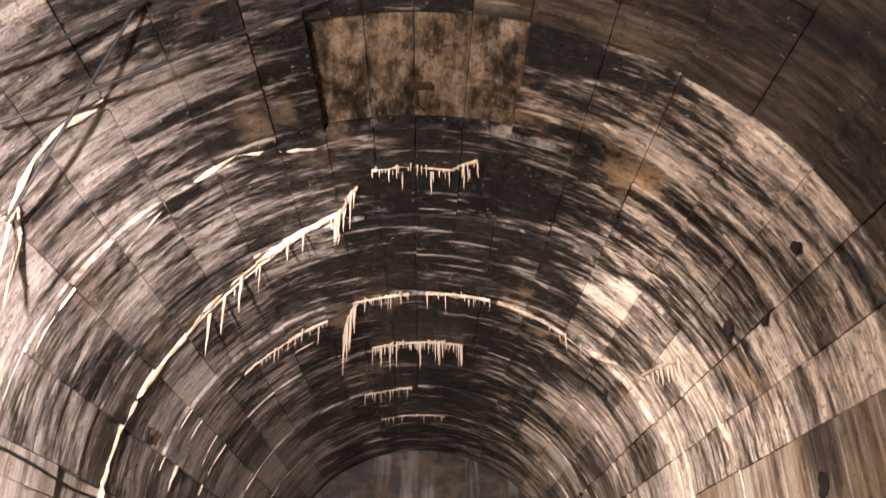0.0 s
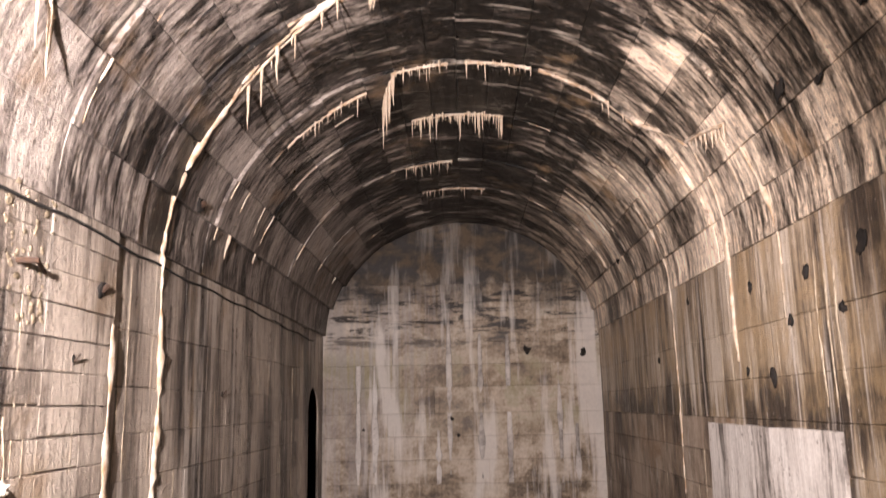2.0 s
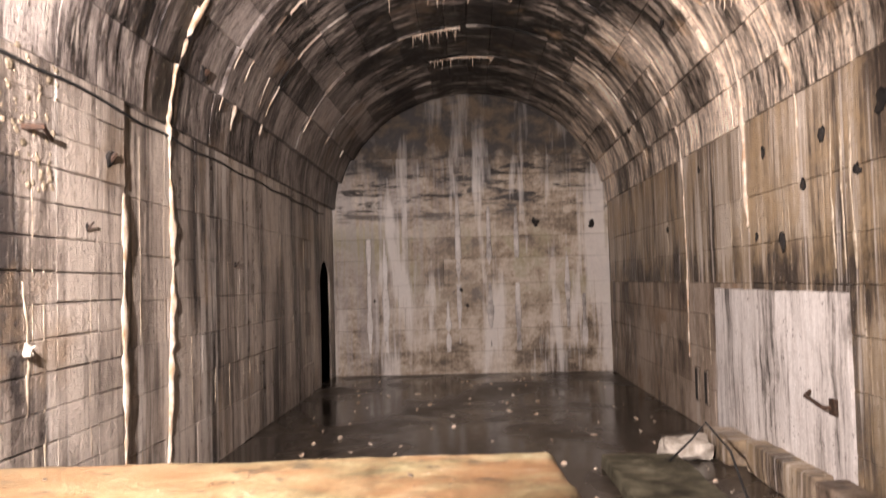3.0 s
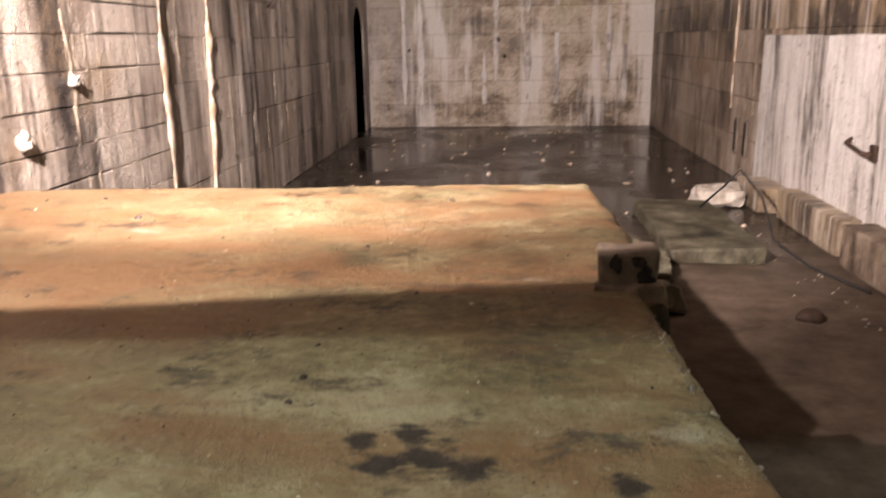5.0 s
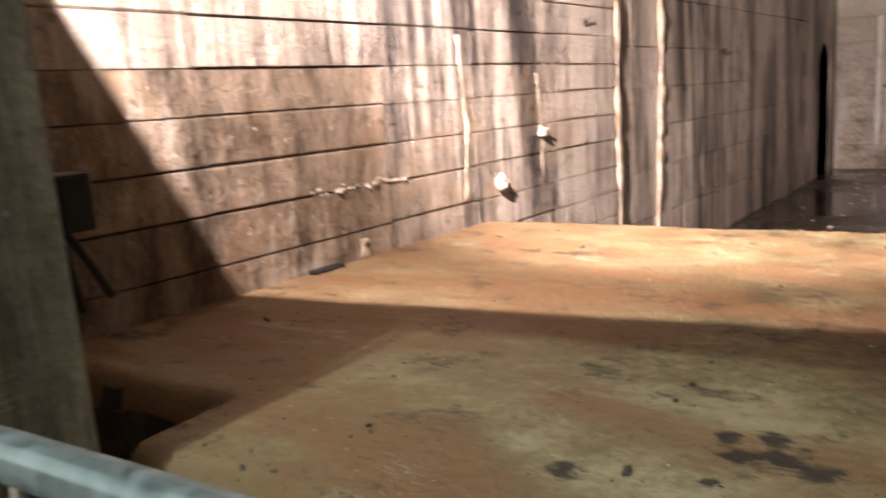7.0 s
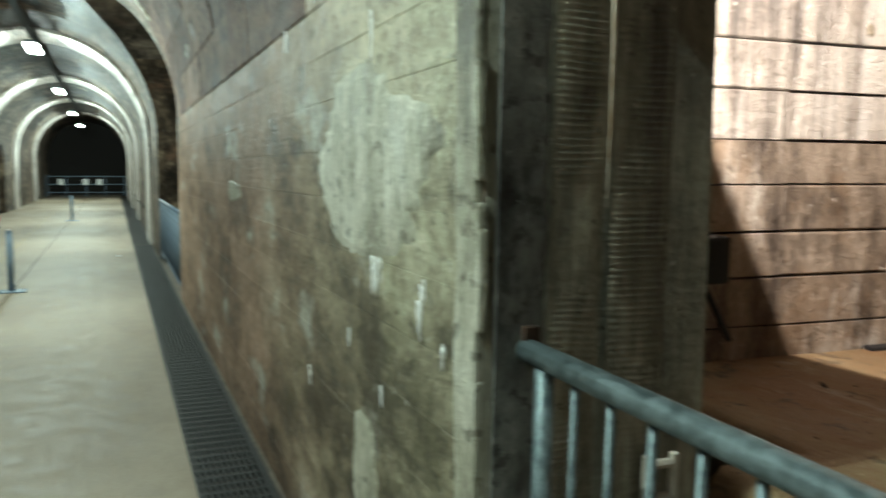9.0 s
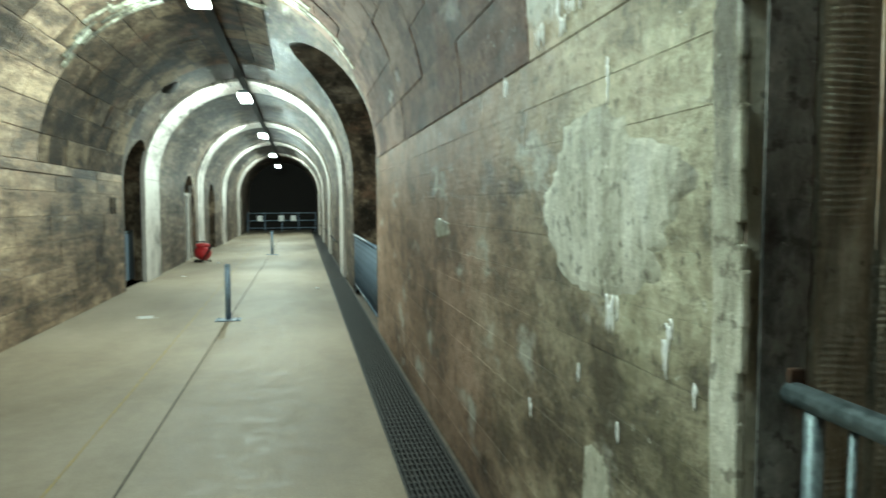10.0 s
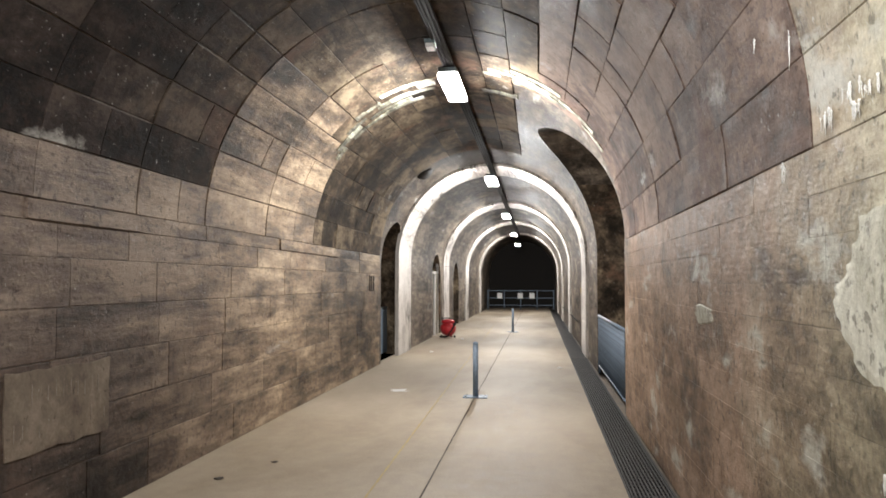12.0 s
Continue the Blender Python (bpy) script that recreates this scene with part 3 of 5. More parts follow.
verts, faces, vault_slots = [], [], []
for r, (u0, u1) in enumerate(zip(RINGS, RINGS[1:])):
    for k, (a0, a1) in enumerate(zip(ANGLES, ANGLES[1:])):
        crown = 105 >= a0 and a1 >= 74
        fade = min(1.0, 2.2 * math.sin(radians((a0 + a1) / 2)))
        proud = 0.013 + (0.022 * rnd.random() + STEPS[r]) * fade - (0.04 * (1 - fade) if a0 > 150 and u0 > 5.0 else 0.0)
        if r == 3 and crown:
            proud = -0.03
        panel_mesh(C_PROF, C_PROF.angle(a0), C_PROF.angle(a1), u0, u1, max(proud, -0.03) if not (r == 3 and crown) else -0.045,
                   0.0015 + 0.004 * rnd.random() ** 3, in_chamber, verts, faces, back=-0.06, worn=0.003)
        # Near panels right of the crown take a darker brown concrete.
        stained = (r == 3 and crown) or (r < 2 and a0 <= 82) or (r == 2 and a0 <= 82)
        vault_slots += [2 if r == 3 and crown else 3 if stained else 0] * (len(faces) - len(vault_slots))
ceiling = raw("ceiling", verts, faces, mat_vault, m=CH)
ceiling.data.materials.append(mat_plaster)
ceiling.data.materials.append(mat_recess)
ceiling.data.materials.append(mat_brown_vault)
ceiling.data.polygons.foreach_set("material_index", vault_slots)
tagged(ceiling, "black and white streaked concrete vault with calcite runs", "ceiling", kind="structure")

for side in (0, 1):
    wall = empty("wall_left" if side == 0 else "wall_right", CH)
    tagged(wall, "damp board-marked concrete wall streaked with lime", "wall", kind="structure")
    lengths = RINGS if side else [5.12 if u == 5.40 else u for u in RINGS]
    for r, (u0, u1) in enumerate(zip(lengths, lengths[1:])):
        if side == 0 and r >= len(RINGS) - 3:
            continue
        if side == 1 and r < 2:
            continue
        levels = BOARDS if side == 0 and r < 6 else COURSES
        back = 0.04 if side == 0 and u0 > 5.0 else 0.0
        for z0, z1 in zip(levels, levels[1:]):
            verts, faces = [], []
            s0, s1 = (z0, z1) if side == 0 else (C_PROF.length - z1, C_PROF.length - z0)
            shift = [0.0 if k in (0, len(RINGS) - 1) else 0.35 * math.sin(k * 5.3 + z0 * 9.1 + side) * min(RINGS[k] - RINGS[k - 1], RINGS[k + 1] - RINGS[k]) for k in (r, r + 1)]
            if levels is BOARDS:
                shift = [0.0, 0.0]
            elif back and r == 6:
                shift[0] = 0.0
            panel_mesh(C_PROF, s0, s1, u0 + shift[0], u1 + shift[1], 0.012 + 0.005 * rnd.random() - back, 0.001 if levels is BOARDS else rnd.choice([0.0015, 0.0015, 0.005]), in_chamber, verts, faces, back=-0.055,
                       worn=rnd.choice([0.0015, 0.003, 0.007]), gap_s=rnd.choice([0.003, 0.006, 0.012]) if levels is BOARDS else None)
            low = (side == 0 and r < 2 and z1 < 1.65)
            raw("panel", verts, faces, mat_chlow if low or (side and r >= 8 and z1 < 1.45) else mat_chright if side else mat_chwall, wall)

end_wall = empty("wall_end", CH)
tagged(end_wall, "pale concrete end wall with white lime runs", "wall", kind="structure")
part("backing", block((-2.2, 13.2, -0.1), (2.8, 13.5, 5.0)), mat_end, end_wall)
levels = [0, 0.36, 0.72, 1.08, 1.44, 1.85, 2.2, 2.55, 2.9, 3.2, 3.5]
for z0, z1 in zip(levels, levels[1:]):
    cutx = sorted([-2.12, 2.30, rnd.uniform(-1.2, -0.2), rnd.uniform(0.4, 1.6)])
    for x0, x1 in zip(cutx, cutx[1:]):
        part("panel", block((x0 + 0.001, 13.12 - 0.008 * rnd.random(), z0 + 0.001), (x1 - 0.001, 13.22, z1 - 0.0015), 0.004), mat_end, end_wall)

floor_c = part("floor_chamber", block((-2.6, 0.3, -0.15), (2.9, 13.4, 0.0)), mat_wet, m=CH)
tagged(floor_c, "dark wet concrete floor with puddles and grit", "floor", kind="structure")

# the recess behind the small arched doorway; its darkness is the near-black colour
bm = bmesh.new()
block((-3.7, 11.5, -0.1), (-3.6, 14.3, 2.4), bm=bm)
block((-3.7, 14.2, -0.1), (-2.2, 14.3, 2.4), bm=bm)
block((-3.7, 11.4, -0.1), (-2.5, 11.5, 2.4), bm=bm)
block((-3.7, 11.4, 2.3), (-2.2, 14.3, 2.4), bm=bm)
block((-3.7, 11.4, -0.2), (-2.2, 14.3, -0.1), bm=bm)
recess = part("recess", bm, mat_shade_black, m=CH)
tagged(recess, "recess coloured near-black behind a small arched doorway", "recess", kind="structure")

# ---- the tunnel's structure ----
T_PROF = Profile(1.95, 2.0, 1.95, -1.95)


def in_tunnel(y, u, z):
    return (u, y, z)


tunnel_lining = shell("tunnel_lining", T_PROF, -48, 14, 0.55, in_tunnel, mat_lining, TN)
carve(tunnel_lining, [
    block((-1.09, -0.6, -0.2), (2.4, 1.2, 2.12)),
    arch_solid(-11.25, 2.2, 2.1, 1.6, -1.5, 1.5),
    arch_solid(-15.4, 1.05, 1.75, 0.95, -5.2, -3.4),
    arch_solid(-22.6, 1.0, 1.5, 0.8, -5.2, -3.4),
    arch_solid(-28.2, 0.9, 1.4, 0.8, -5.2, -3.4),
])
tunnel_lining.data.materials.append(mat_jamb)
tunnel_lining.data.materials.append(mat_tvault)
# Reveals of the far openings take darker concrete for the shade in them.
for p in tunnel_lining.data.polygons:
    c = p.center
    if 0.002 < c.y < 0.548 or c.y < -3.902:
        p.material_index = 1 if c.x > -5 else 2
tagged(tunnel_lining, "grimy blockwork lining of the long tunnel", "wall", kind="structure")

# lining blocks of the near stretch
STRETCH = [-14.2, -13.1, -12.0, -10.9, -9.75, -8.9, -7.9, -6.32, -5.1, -3.9, -2.6, -1.12]
T_ANG = [180, 170, 160, 150, 140, 130, 120, 110, 100, 80, 70, 60, 50, 40, 30, 20, 10, 0]
verts, faces, slots = [], [], []
for u0, u1 in zip(STRETCH, STRETCH[1:]):
    for a0, a1 in zip(T_ANG, T_ANG[1:]):
        if u0 < -9.0 and a0 <= 70:
            continue
        splits = sorted([u0, u1] + ([u0 + (u1 - u0) * rnd.uniform(0.3, 0.7)] if rnd.random() < 0.35 else []))
        for w0, w1 in zip(splits, splits[1:]):
            panel_mesh(T_PROF, T_PROF.angle(a0), T_PROF.angle(a1), w0, w1, 0.006 + 0.012 * rnd.random(), 0.022 if u0 == -6.32 or u1 == -6.32 else 0.004, in_tunnel, verts, faces, worn=0.003, gap_s=rnd.choice([0.001, 0.003] if a0 <= 40 else [0.002, 0.008, 0.016]))
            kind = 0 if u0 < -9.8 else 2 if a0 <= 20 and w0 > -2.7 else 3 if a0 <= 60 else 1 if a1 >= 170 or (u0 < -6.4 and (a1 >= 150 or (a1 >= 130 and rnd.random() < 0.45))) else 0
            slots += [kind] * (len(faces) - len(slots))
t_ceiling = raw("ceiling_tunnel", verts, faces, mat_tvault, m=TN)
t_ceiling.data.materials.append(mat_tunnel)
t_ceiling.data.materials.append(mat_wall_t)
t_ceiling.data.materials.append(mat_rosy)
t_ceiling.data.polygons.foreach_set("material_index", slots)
tagged(t_ceiling, "sooty concrete block vault over the tunnel, coloured paler towards a lamp", "ceiling", kind="structure")
T_COURSES = [0.0, 0.36, 0.70, 1.04, 1.36, 1.66, 1.87, 2.0]
T_BOARDS = [0.0, 0.18, 0.36, 0.53, 0.70, 0.87, 1.04, 1.20, 1.355, 1.51, 1.675, 1.83, 2.0]
for side in (0, 1):
    wall = empty("wall_tunnel_left" if side == 0 else "wall_tunnel_right", TN)
    tagged(wall, "stained concrete blockwork wall of the tunnel", "wall", kind="structure")
    rows = T_BOARDS if side else T_COURSES
    for z0, z1 in zip(rows, rows[1:]):
        cuts_u = [-9.02] if side else [-14.2]
        while cuts_u[-1] < -1.9:
            cuts_u.append(cuts_u[-1] + (rnd.uniform(1.4, 3.2) if side else rnd.uniform(0.8, 1.9)))
        cuts_u[-1] = -1.11
        for u0, u1 in zip(cuts_u, cuts_u[1:]):
            verts, faces = [], []
            s0, s1 = (z0, z1) if side == 0 else (T_PROF.length - z1, T_PROF.length - z0)
            proud = 0.0062 + 0.0012 * rnd.random() if side else 0.004 + 0.006 * rnd.random()
            if z0 == 1.87:
                proud = rnd.choice([0.004, 0.006, 0.010, 0.022])
            panel_mesh(T_PROF, s0, s1, u0, u1, proud, rnd.choice([0.001, 0.003, 0.006]), in_tunnel, verts, faces, worn=rnd.choice([0.0003, 0.0004, 0.0006] if side else [0.001, 0.003, 0.005]), gap_s=rnd.choice([0.0002, 0.0003, 0.0012, 0.004]) if side else rnd.choice([0.001, 0.004, 0.010]))
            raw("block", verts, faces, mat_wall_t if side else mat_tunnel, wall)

floor_t = part("floor_tunnel", block((-48, -4.0, -0.2), (14, -0.36, 0.0)), mat_floor, m=TN)
tagged(floor_t, "pale smooth concrete tunnel floor", "floor", kind="structure")
side_floor = part("floor_threshold", block((-48, -0.36, -0.2), (14, 0.56, -0.06)), mat_brown, m=TN)
tagged(side_floor, "dark strip of floor under the drain", "floor", kind="structure")

# side chamber beyond the second opening and recesses behind the left-hand doorways
# Dark vault concrete and near-black recesses stand in for the shade inside.
side_prof = Profile(2.2, 2.1, 1.6, -11.25)
side_room = shell("side_chamber_lining", side_prof, 0.56, 7.0, 0.3, in_chamber, mat_tvault, TN)
tagged(side_room, "side chamber lining coloured dark for the shade inside", "wall", kind="structure")
tagged(part("side_chamber_end", block((-14.2, 7.0, -0.2), (-9.0, 7.3, 4.5)), mat_tvault, m=TN), "dark end wall of a side chamber", "wall", kind="structure")
tagged(part("side_chamber_floor", block((-14.2, 0.56, -0.2), (-9.0, 7.0, -0.05)), mat_brown, m=TN), "dark floor of a side chamber", "floor", kind="structure")
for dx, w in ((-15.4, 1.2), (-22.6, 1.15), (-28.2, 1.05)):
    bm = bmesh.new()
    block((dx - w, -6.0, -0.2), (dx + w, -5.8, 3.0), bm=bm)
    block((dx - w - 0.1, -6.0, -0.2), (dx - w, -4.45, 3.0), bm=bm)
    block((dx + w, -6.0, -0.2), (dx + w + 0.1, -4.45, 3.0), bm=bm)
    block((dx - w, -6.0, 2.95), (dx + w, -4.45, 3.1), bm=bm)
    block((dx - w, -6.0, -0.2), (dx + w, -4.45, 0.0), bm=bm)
    tagged(part("recess", bm, mat_shade_black, m=TN), "recess coloured near-black behind an arched doorway", "recess", kind="structure")
# Added end walls: far one near-black for the unlit tunnel beyond, near one unseen.
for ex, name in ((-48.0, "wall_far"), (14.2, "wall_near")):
    tagged(part(name, block((ex - 0.2, -4.6, -0.2), (ex, 0.7, 4.6)), mat_shade_black if ex < 0 else mat_tunnel, m=TN), "wall closing off an end of the tunnel", "wall", kind="structure")

# Pale ribs, one next to each far lamp.
for x0, x1 in ((-17.6, -16.0), (-25.5, -24.0), (-33.0, -31.5), (-40.4, -39.2)):
    rib = empty("lining_rib", TN)
    cuts_s = [0.0, 0.7, 1.4, 2.0] + [T_PROF.angle(a) for a in range(160, 0, -20)] + [T_PROF.length - 2.0, T_PROF.length - 1.4, T_PROF.length - 0.7, T_PROF.length]
    for s0, s1 in zip(cuts_s, cuts_s[1:]):
        verts, faces = [], []
        panel_mesh(T_PROF, s0, s1, x0, x1, 0.05 + 0.004 * rnd.random(), 0.0, in_tunnel, verts, faces, gap_s=0.002, worn=0.004)
        raw("panel", verts, faces, mat_plaster, rib)
    tagged(rib, "pale arched rib of the tunnel lining", "rib", kind="structure")

# limed stretch of vault beside the second lamp, its bright arc put into the colour
verts, faces = [], []
for u0, first, last in ((-9.72, 146, 99), (-9.56, 143, 98), (-9.38, 136, 98), (-9.20, 130, 98), (-9.02, 118, 98), (-8.72, 80, 28), (-8.56, 78, 34), (-8.36, 70, 50), (-9.6, 82, 62)):
    top = first
    while top > last + 2:
        low = max(last, top - rnd.uniform(4, 10))
        if rnd.random() < 0.74:
            panel_mesh(T_PROF, T_PROF.angle(top), T_PROF.angle(low), u0, u0 + rnd.uniform(0.08, 0.17), 0.019 + 0.005 * rnd.random(), 0.002, in_tunnel, verts, faces, worn=0.003, gap_s=0.003)
        top = low
limed = raw("vault_limed", verts, faces, mat_limed, m=TN)
tagged(limed, "limed greenish vault blocks, coloured paler for the lamp beside them", "ceiling", kind="structure")

# ---- things in the chamber ----
def slab_height(x, y):
    """The machine bed's top; it has a step in its right side and worn edges."""
    def inside(x0, x1, y0, y1):
        return min(x - x0, x1 - x, y - y0, y1 - y)
    wob = 0.018 * noise.noise(Vector((x * 5, y * 5, 0))) + 0.008 * noise.noise(Vector((x * 17, y * 17, 3)))
    d = max(inside(-2.6, 0.50, 0.66, 3.50), inside(-2.6, 0.60, 2.20, 3.55)) + wob
    corner = y - 0.94
    if x < -1.22:
        d = min(d, corner + wob)
    z = 0.775 + 0.006 * noise.noise(Vector((x * 2, y * 2, 7))) + 0.003 * noise.noise(Vector((x * 14, y * 14, 1)))
    if d < 0:
        return max(-0.01, z - 0.10 + d * 9)
    return z - 0.10 * max(0.0, 1 - d / 0.055) ** 2


def machine_bed():
    xs, ys = np.linspace(-2.06, 0.74, 120), np.linspace(0.56, 3.68, 130)
    grid = [(float(x), float(y), slab_height(float(x), float(y))) for y in ys for x in xs]
    n = len(xs)
    quads = [(r * n + c, r * n + c + 1, (r + 1) * n + c + 1, (r + 1) * n + c) for r in range(len(ys) - 1) for c in range(n - 1)]
    ob = empty("machine_bed", pose(0, 0, 0))
    tops = [q for q in quads if min(grid[i][2] for i in q) > 0.64]
    kept = set(tops)
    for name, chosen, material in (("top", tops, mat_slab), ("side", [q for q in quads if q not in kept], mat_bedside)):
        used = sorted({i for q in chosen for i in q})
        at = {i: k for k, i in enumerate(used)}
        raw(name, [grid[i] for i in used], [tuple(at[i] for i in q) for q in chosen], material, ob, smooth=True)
    return tagged(ob, "low rust-stained concrete machine bed with worn edges", "concrete bed")


# Darker and greener than the bed's top; the plinth and rubble use it too.
mat_bedside = streaked("dark_bed_side", (2.0, 2.0, 1.2), ((0.34, (0.02, 0.018, 0.012)), (0.46, (0.055, 0.05, 0.032)), (0.58, (0.11, 0.10, 0.066)), (0.75, (0.2, 0.185, 0.13))),
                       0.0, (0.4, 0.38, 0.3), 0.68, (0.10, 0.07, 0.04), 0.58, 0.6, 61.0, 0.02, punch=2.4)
machine_bed()


def grit():
    """Crumbs of concrete and leaf litter scattered over the bed and the floor beside it."""
    bm = bmesh.new()
    r = random.Random(9)
    for k in range(260):
        x, y = r.uniform(-1.8, 0.4), r.uniform(0.8, 3.4)
        s = r.uniform(0.0012, 0.0045) if r.random() < 0.95 else r.uniform(0.006, 0.012)
        m = pose(x, y, slab_height(x, y) + s * 0.25, r.uniform(0, 40), r.uniform(0, 40), r.uniform(0, 360)) @ Matrix.Diagonal((s, s * r.uniform(0.6, 2.2), s * 0.5, 1))
        bmesh.ops.create_icosphere(bm, subdivisions=1, radius=1, matrix=m)
    ob = part("grit", bm, mat_dirt)
    return tagged(ob, "dark crumbs and litter scattered on the machine bed", "grit", kind="stuff")


grit()


bm = bmesh.new()
r_ = random.Random(33)
for k in range(150):
    x = r_.uniform(-1.2, 0.5)
    y = 0.70 + abs(r_.gauss(0, 0.03))
    if r_.random() < 0.3:
        x, y = 0.47 - abs(r_.gauss(0, 0.02)), r_.uniform(0.75, 1.9)
    s = r_.uniform(0.002, 0.007)
    bmesh.ops.create_icosphere(bm, subdivisions=1, radius=1, matrix=pose(x, y, slab_height(x, y) + s * 0.2, r_.uniform(0, 90), 0, r_.uniform(0, 360)) @ Matrix.Diagonal((s, s * 1.4, s * 0.6, 1)))
tagged(part("edge_crumbs", bm, mat_brown), "crumbling concrete along the worn edge", "crumbs", kind="stuff")


def white_grit(n, x0, x1, y0, y1, seed, z=None):
    bm = bmesh.new()
    r = random.Random(seed)
    for k in range(n):
        x, y = r.uniform(x0, x1), r.uniform(y0, y1)
        s = r.uniform(0.0015, 0.004) if z is None else r.uniform(0.008, 0.03)
        m = pose(x, y, (slab_height(x, y) if z is None else z) + s * 0.2, r.uniform(0, 40), r.uniform(0, 40), r.uniform(0, 360)) @ Matrix.Diagonal((s, s * r.uniform(0.6, 2.0), s * 0.4, 1))
        bmesh.ops.create_icosphere(bm, subdivisions=1, radius=1, matrix=m)
    return part("lime_crumbs", bm, mat_lime)


tagged(white_grit(60, -1.7, 0.4, 0.8, 3.3, 3), "pale lime crumbs fallen on the machine bed", "crumbs", kind="stuff")
ob = white_grit(110, -1.8, 2.0, 5.2, 12.5, 5, 0.0)
ob.matrix_world = CH
tagged(ob, "pale lime crumbs fallen on the wet floor", "crumbs", kind="stuff")


def broken_stub():
    """A stub of broken concrete on the bed's edge, with a hollow where iron was torn out."""
    ob = empty("concrete_stub", pose(0.445, 2.05, 0.77, 0, 0, -4))
    body = block((-0.085, -0.055, -0.02), (0.085, 0.065, 0.125), 0.012, 0.014, 6)
    part("body", body, mat_brown, ob, "crumbling brown concrete body")
    part("ledge", block((-0.10, -0.085, -0.03), (0.105, -0.03, 0.028), 0.010, 0.010, 5), mat_chlow, ob, "rust-stained crumbling ledge")
    # Near-black lumps give the hollows their shade.
    for x, z, w, h, seed in ((-0.035, 0.085, 0.020, 0.030, 3), (0.045, 0.035, 0.030, 0.026, 5), (0.028, 0.088, 0.024, 0.022, 8), (0.050, 0.066, 0.018, 0.026, 9)):
        part("hollow", rock(1.0, seed, (w, 0.020, h), 0.7), mat_shade_black, ob, "near-black piece for the shade in a hollow", m=pose(x, -0.052, z))
    part("iron_end", tube([(0.085, 0.0, 0.03), (0.13, 0.0, 0.028)], 0.009, 7), mat_iron, ob)
    ob.scale = (0.85, 0.85, 0.85)
    return tagged(ob, "broken concrete stub on the edge of the bed", "concrete stub")


broken_stub()


def plinth():
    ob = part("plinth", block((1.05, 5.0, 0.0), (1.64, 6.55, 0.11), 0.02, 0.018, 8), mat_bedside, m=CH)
    return tagged(ob, "low dark concrete plinth on the wet floor", "plinth")


plinth()
for x0, y0, x1, y1, h, s in ((0.68, 4.05, 0.92, 4.35, 0.13, 1), (0.76, 4.55, 0.98, 5.0, 0.15, 2), (1.62, 6.7, 1.95, 7.0, 0.16, 3)):
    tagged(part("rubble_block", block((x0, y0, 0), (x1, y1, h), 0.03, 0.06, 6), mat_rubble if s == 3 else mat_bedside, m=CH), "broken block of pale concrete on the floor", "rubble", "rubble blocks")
for y0, y1, h, w in ((2.6, 5.0, 0.26, 0.20), (5.18, 6.35, 0.24, 0.16), (6.5, 7.1, 0.2, 0.26)):
    tagged(part("kerb_block", block((2.27 - w, y0, 0), (2.27, y1, h), 0.02, 0.014, 6), mat_chlow if y0 < 5 else mat_chright, m=CH), "pale lime-crusted kerb block along the chamber wall", "kerb", "kerb blocks")
bm = bmesh.new()
r_ = random.Random(12)
for k in range(46):
    y = r_.uniform(3.8, 7.4)
    s = r_.uniform(0.004, 0.012)
    bmesh.ops.create_icosphere(bm, subdivisions=1, radius=1, matrix=pose(1.95 - abs(r_.gauss(0, 0.16)), y, s * 0.2, r_.uniform(0, 90), 0, r_.uniform(0, 360)) @ Matrix.Diagonal((s, s * 1.5, s * 0.6, 1)))
tagged(part("rubble", bm, mat_crumb, m=CH), "pale rubble and lime lumps along the wall foot", "rubble", kind="stuff")
tagged(part("stone", rock(0.075, 3, (1, 0.8, 0.5)), mat_iron, m=CH @ pose(1.55, 4.0, 0.02), smooth=True), "dark rusty lump lying on the floor", "stone")
tagged(part("cable", tube([(1.5, 6.2, 0.12), (1.62, 6.0, 0.32), (1.75, 6.1, 0.42), (1.86, 5.9, 0.25), (1.80, 5.4, 0.06), (1.86, 4.9, 0.02), (2.0, 4.4, 0.02)], 0.009, 6), mat_black, m=CH, smooth=True), "loose black cable on the rubble", "cable")

# lime-washed patch on the right wall, with its iron rod and slots
tagged(part("plaster_patch", block((2.262, 4.92, 0.02), (2.30, 7.50, 1.37), 0.006, 0.012, 16), mat_plaster, m=CH), "white lime-washed plaster patch on the wall", "plaster patch", kind="structure")
rod = empty("iron_rod", CH @ pose(2.26, 5.42, 0.70))
part("bar", tube([(0.0, 0.06, 0.02), (-0.06, 0.0, 0.0), (-0.06, -0.26, -0.035), (0.0, -0.28, -0.04)], 0.014, 7), mat_iron, rod)
part("plate", block((-0.02, -0.33, -0.08), (0.005, -0.25, 0.02), 0.004), mat_iron, rod)
tagged(rod, "bent rusty iron rod fixed to the wall", "iron rod")
# Each slot's depth is a solid near-black block in place of shade.
for y, z in ((8.20, 0.42), (7.88, 0.42)):
    s = empty("wall_slot", CH @ pose(2.285, y, z))
    part("rim", block((-0.022, -0.055, -0.17), (0.0, 0.055, 0.17), 0.01), mat_brown, s)
    part("hollow", block((-0.024, -0.04, -0.15), (-0.012, 0.04, 0.15), 0.006), mat_shade_black, s, "near-black piece for the shade in a hollow")
    tagged(s, "narrow dark slot in the streaked concrete wall", "slot", "wall slots")


def on_vault(y, a, off=0.03):
    off += ring_step(y, a)
    x, z, nx, nz = C_PROF.at(C_PROF.angle(a))
    return Vector((x + nx * off, y, z + nz * off))


def on_wall(y, z, side, off=0.02):
    off -= 0.04 if side < 0 and y > 5.13 else 0.0       # the wall steps back past the calcite strip
    x = C_PROF.centre + (-C_PROF.half + off if side < 0 else C_PROF.half - off)
    return Vector((x, y, z))


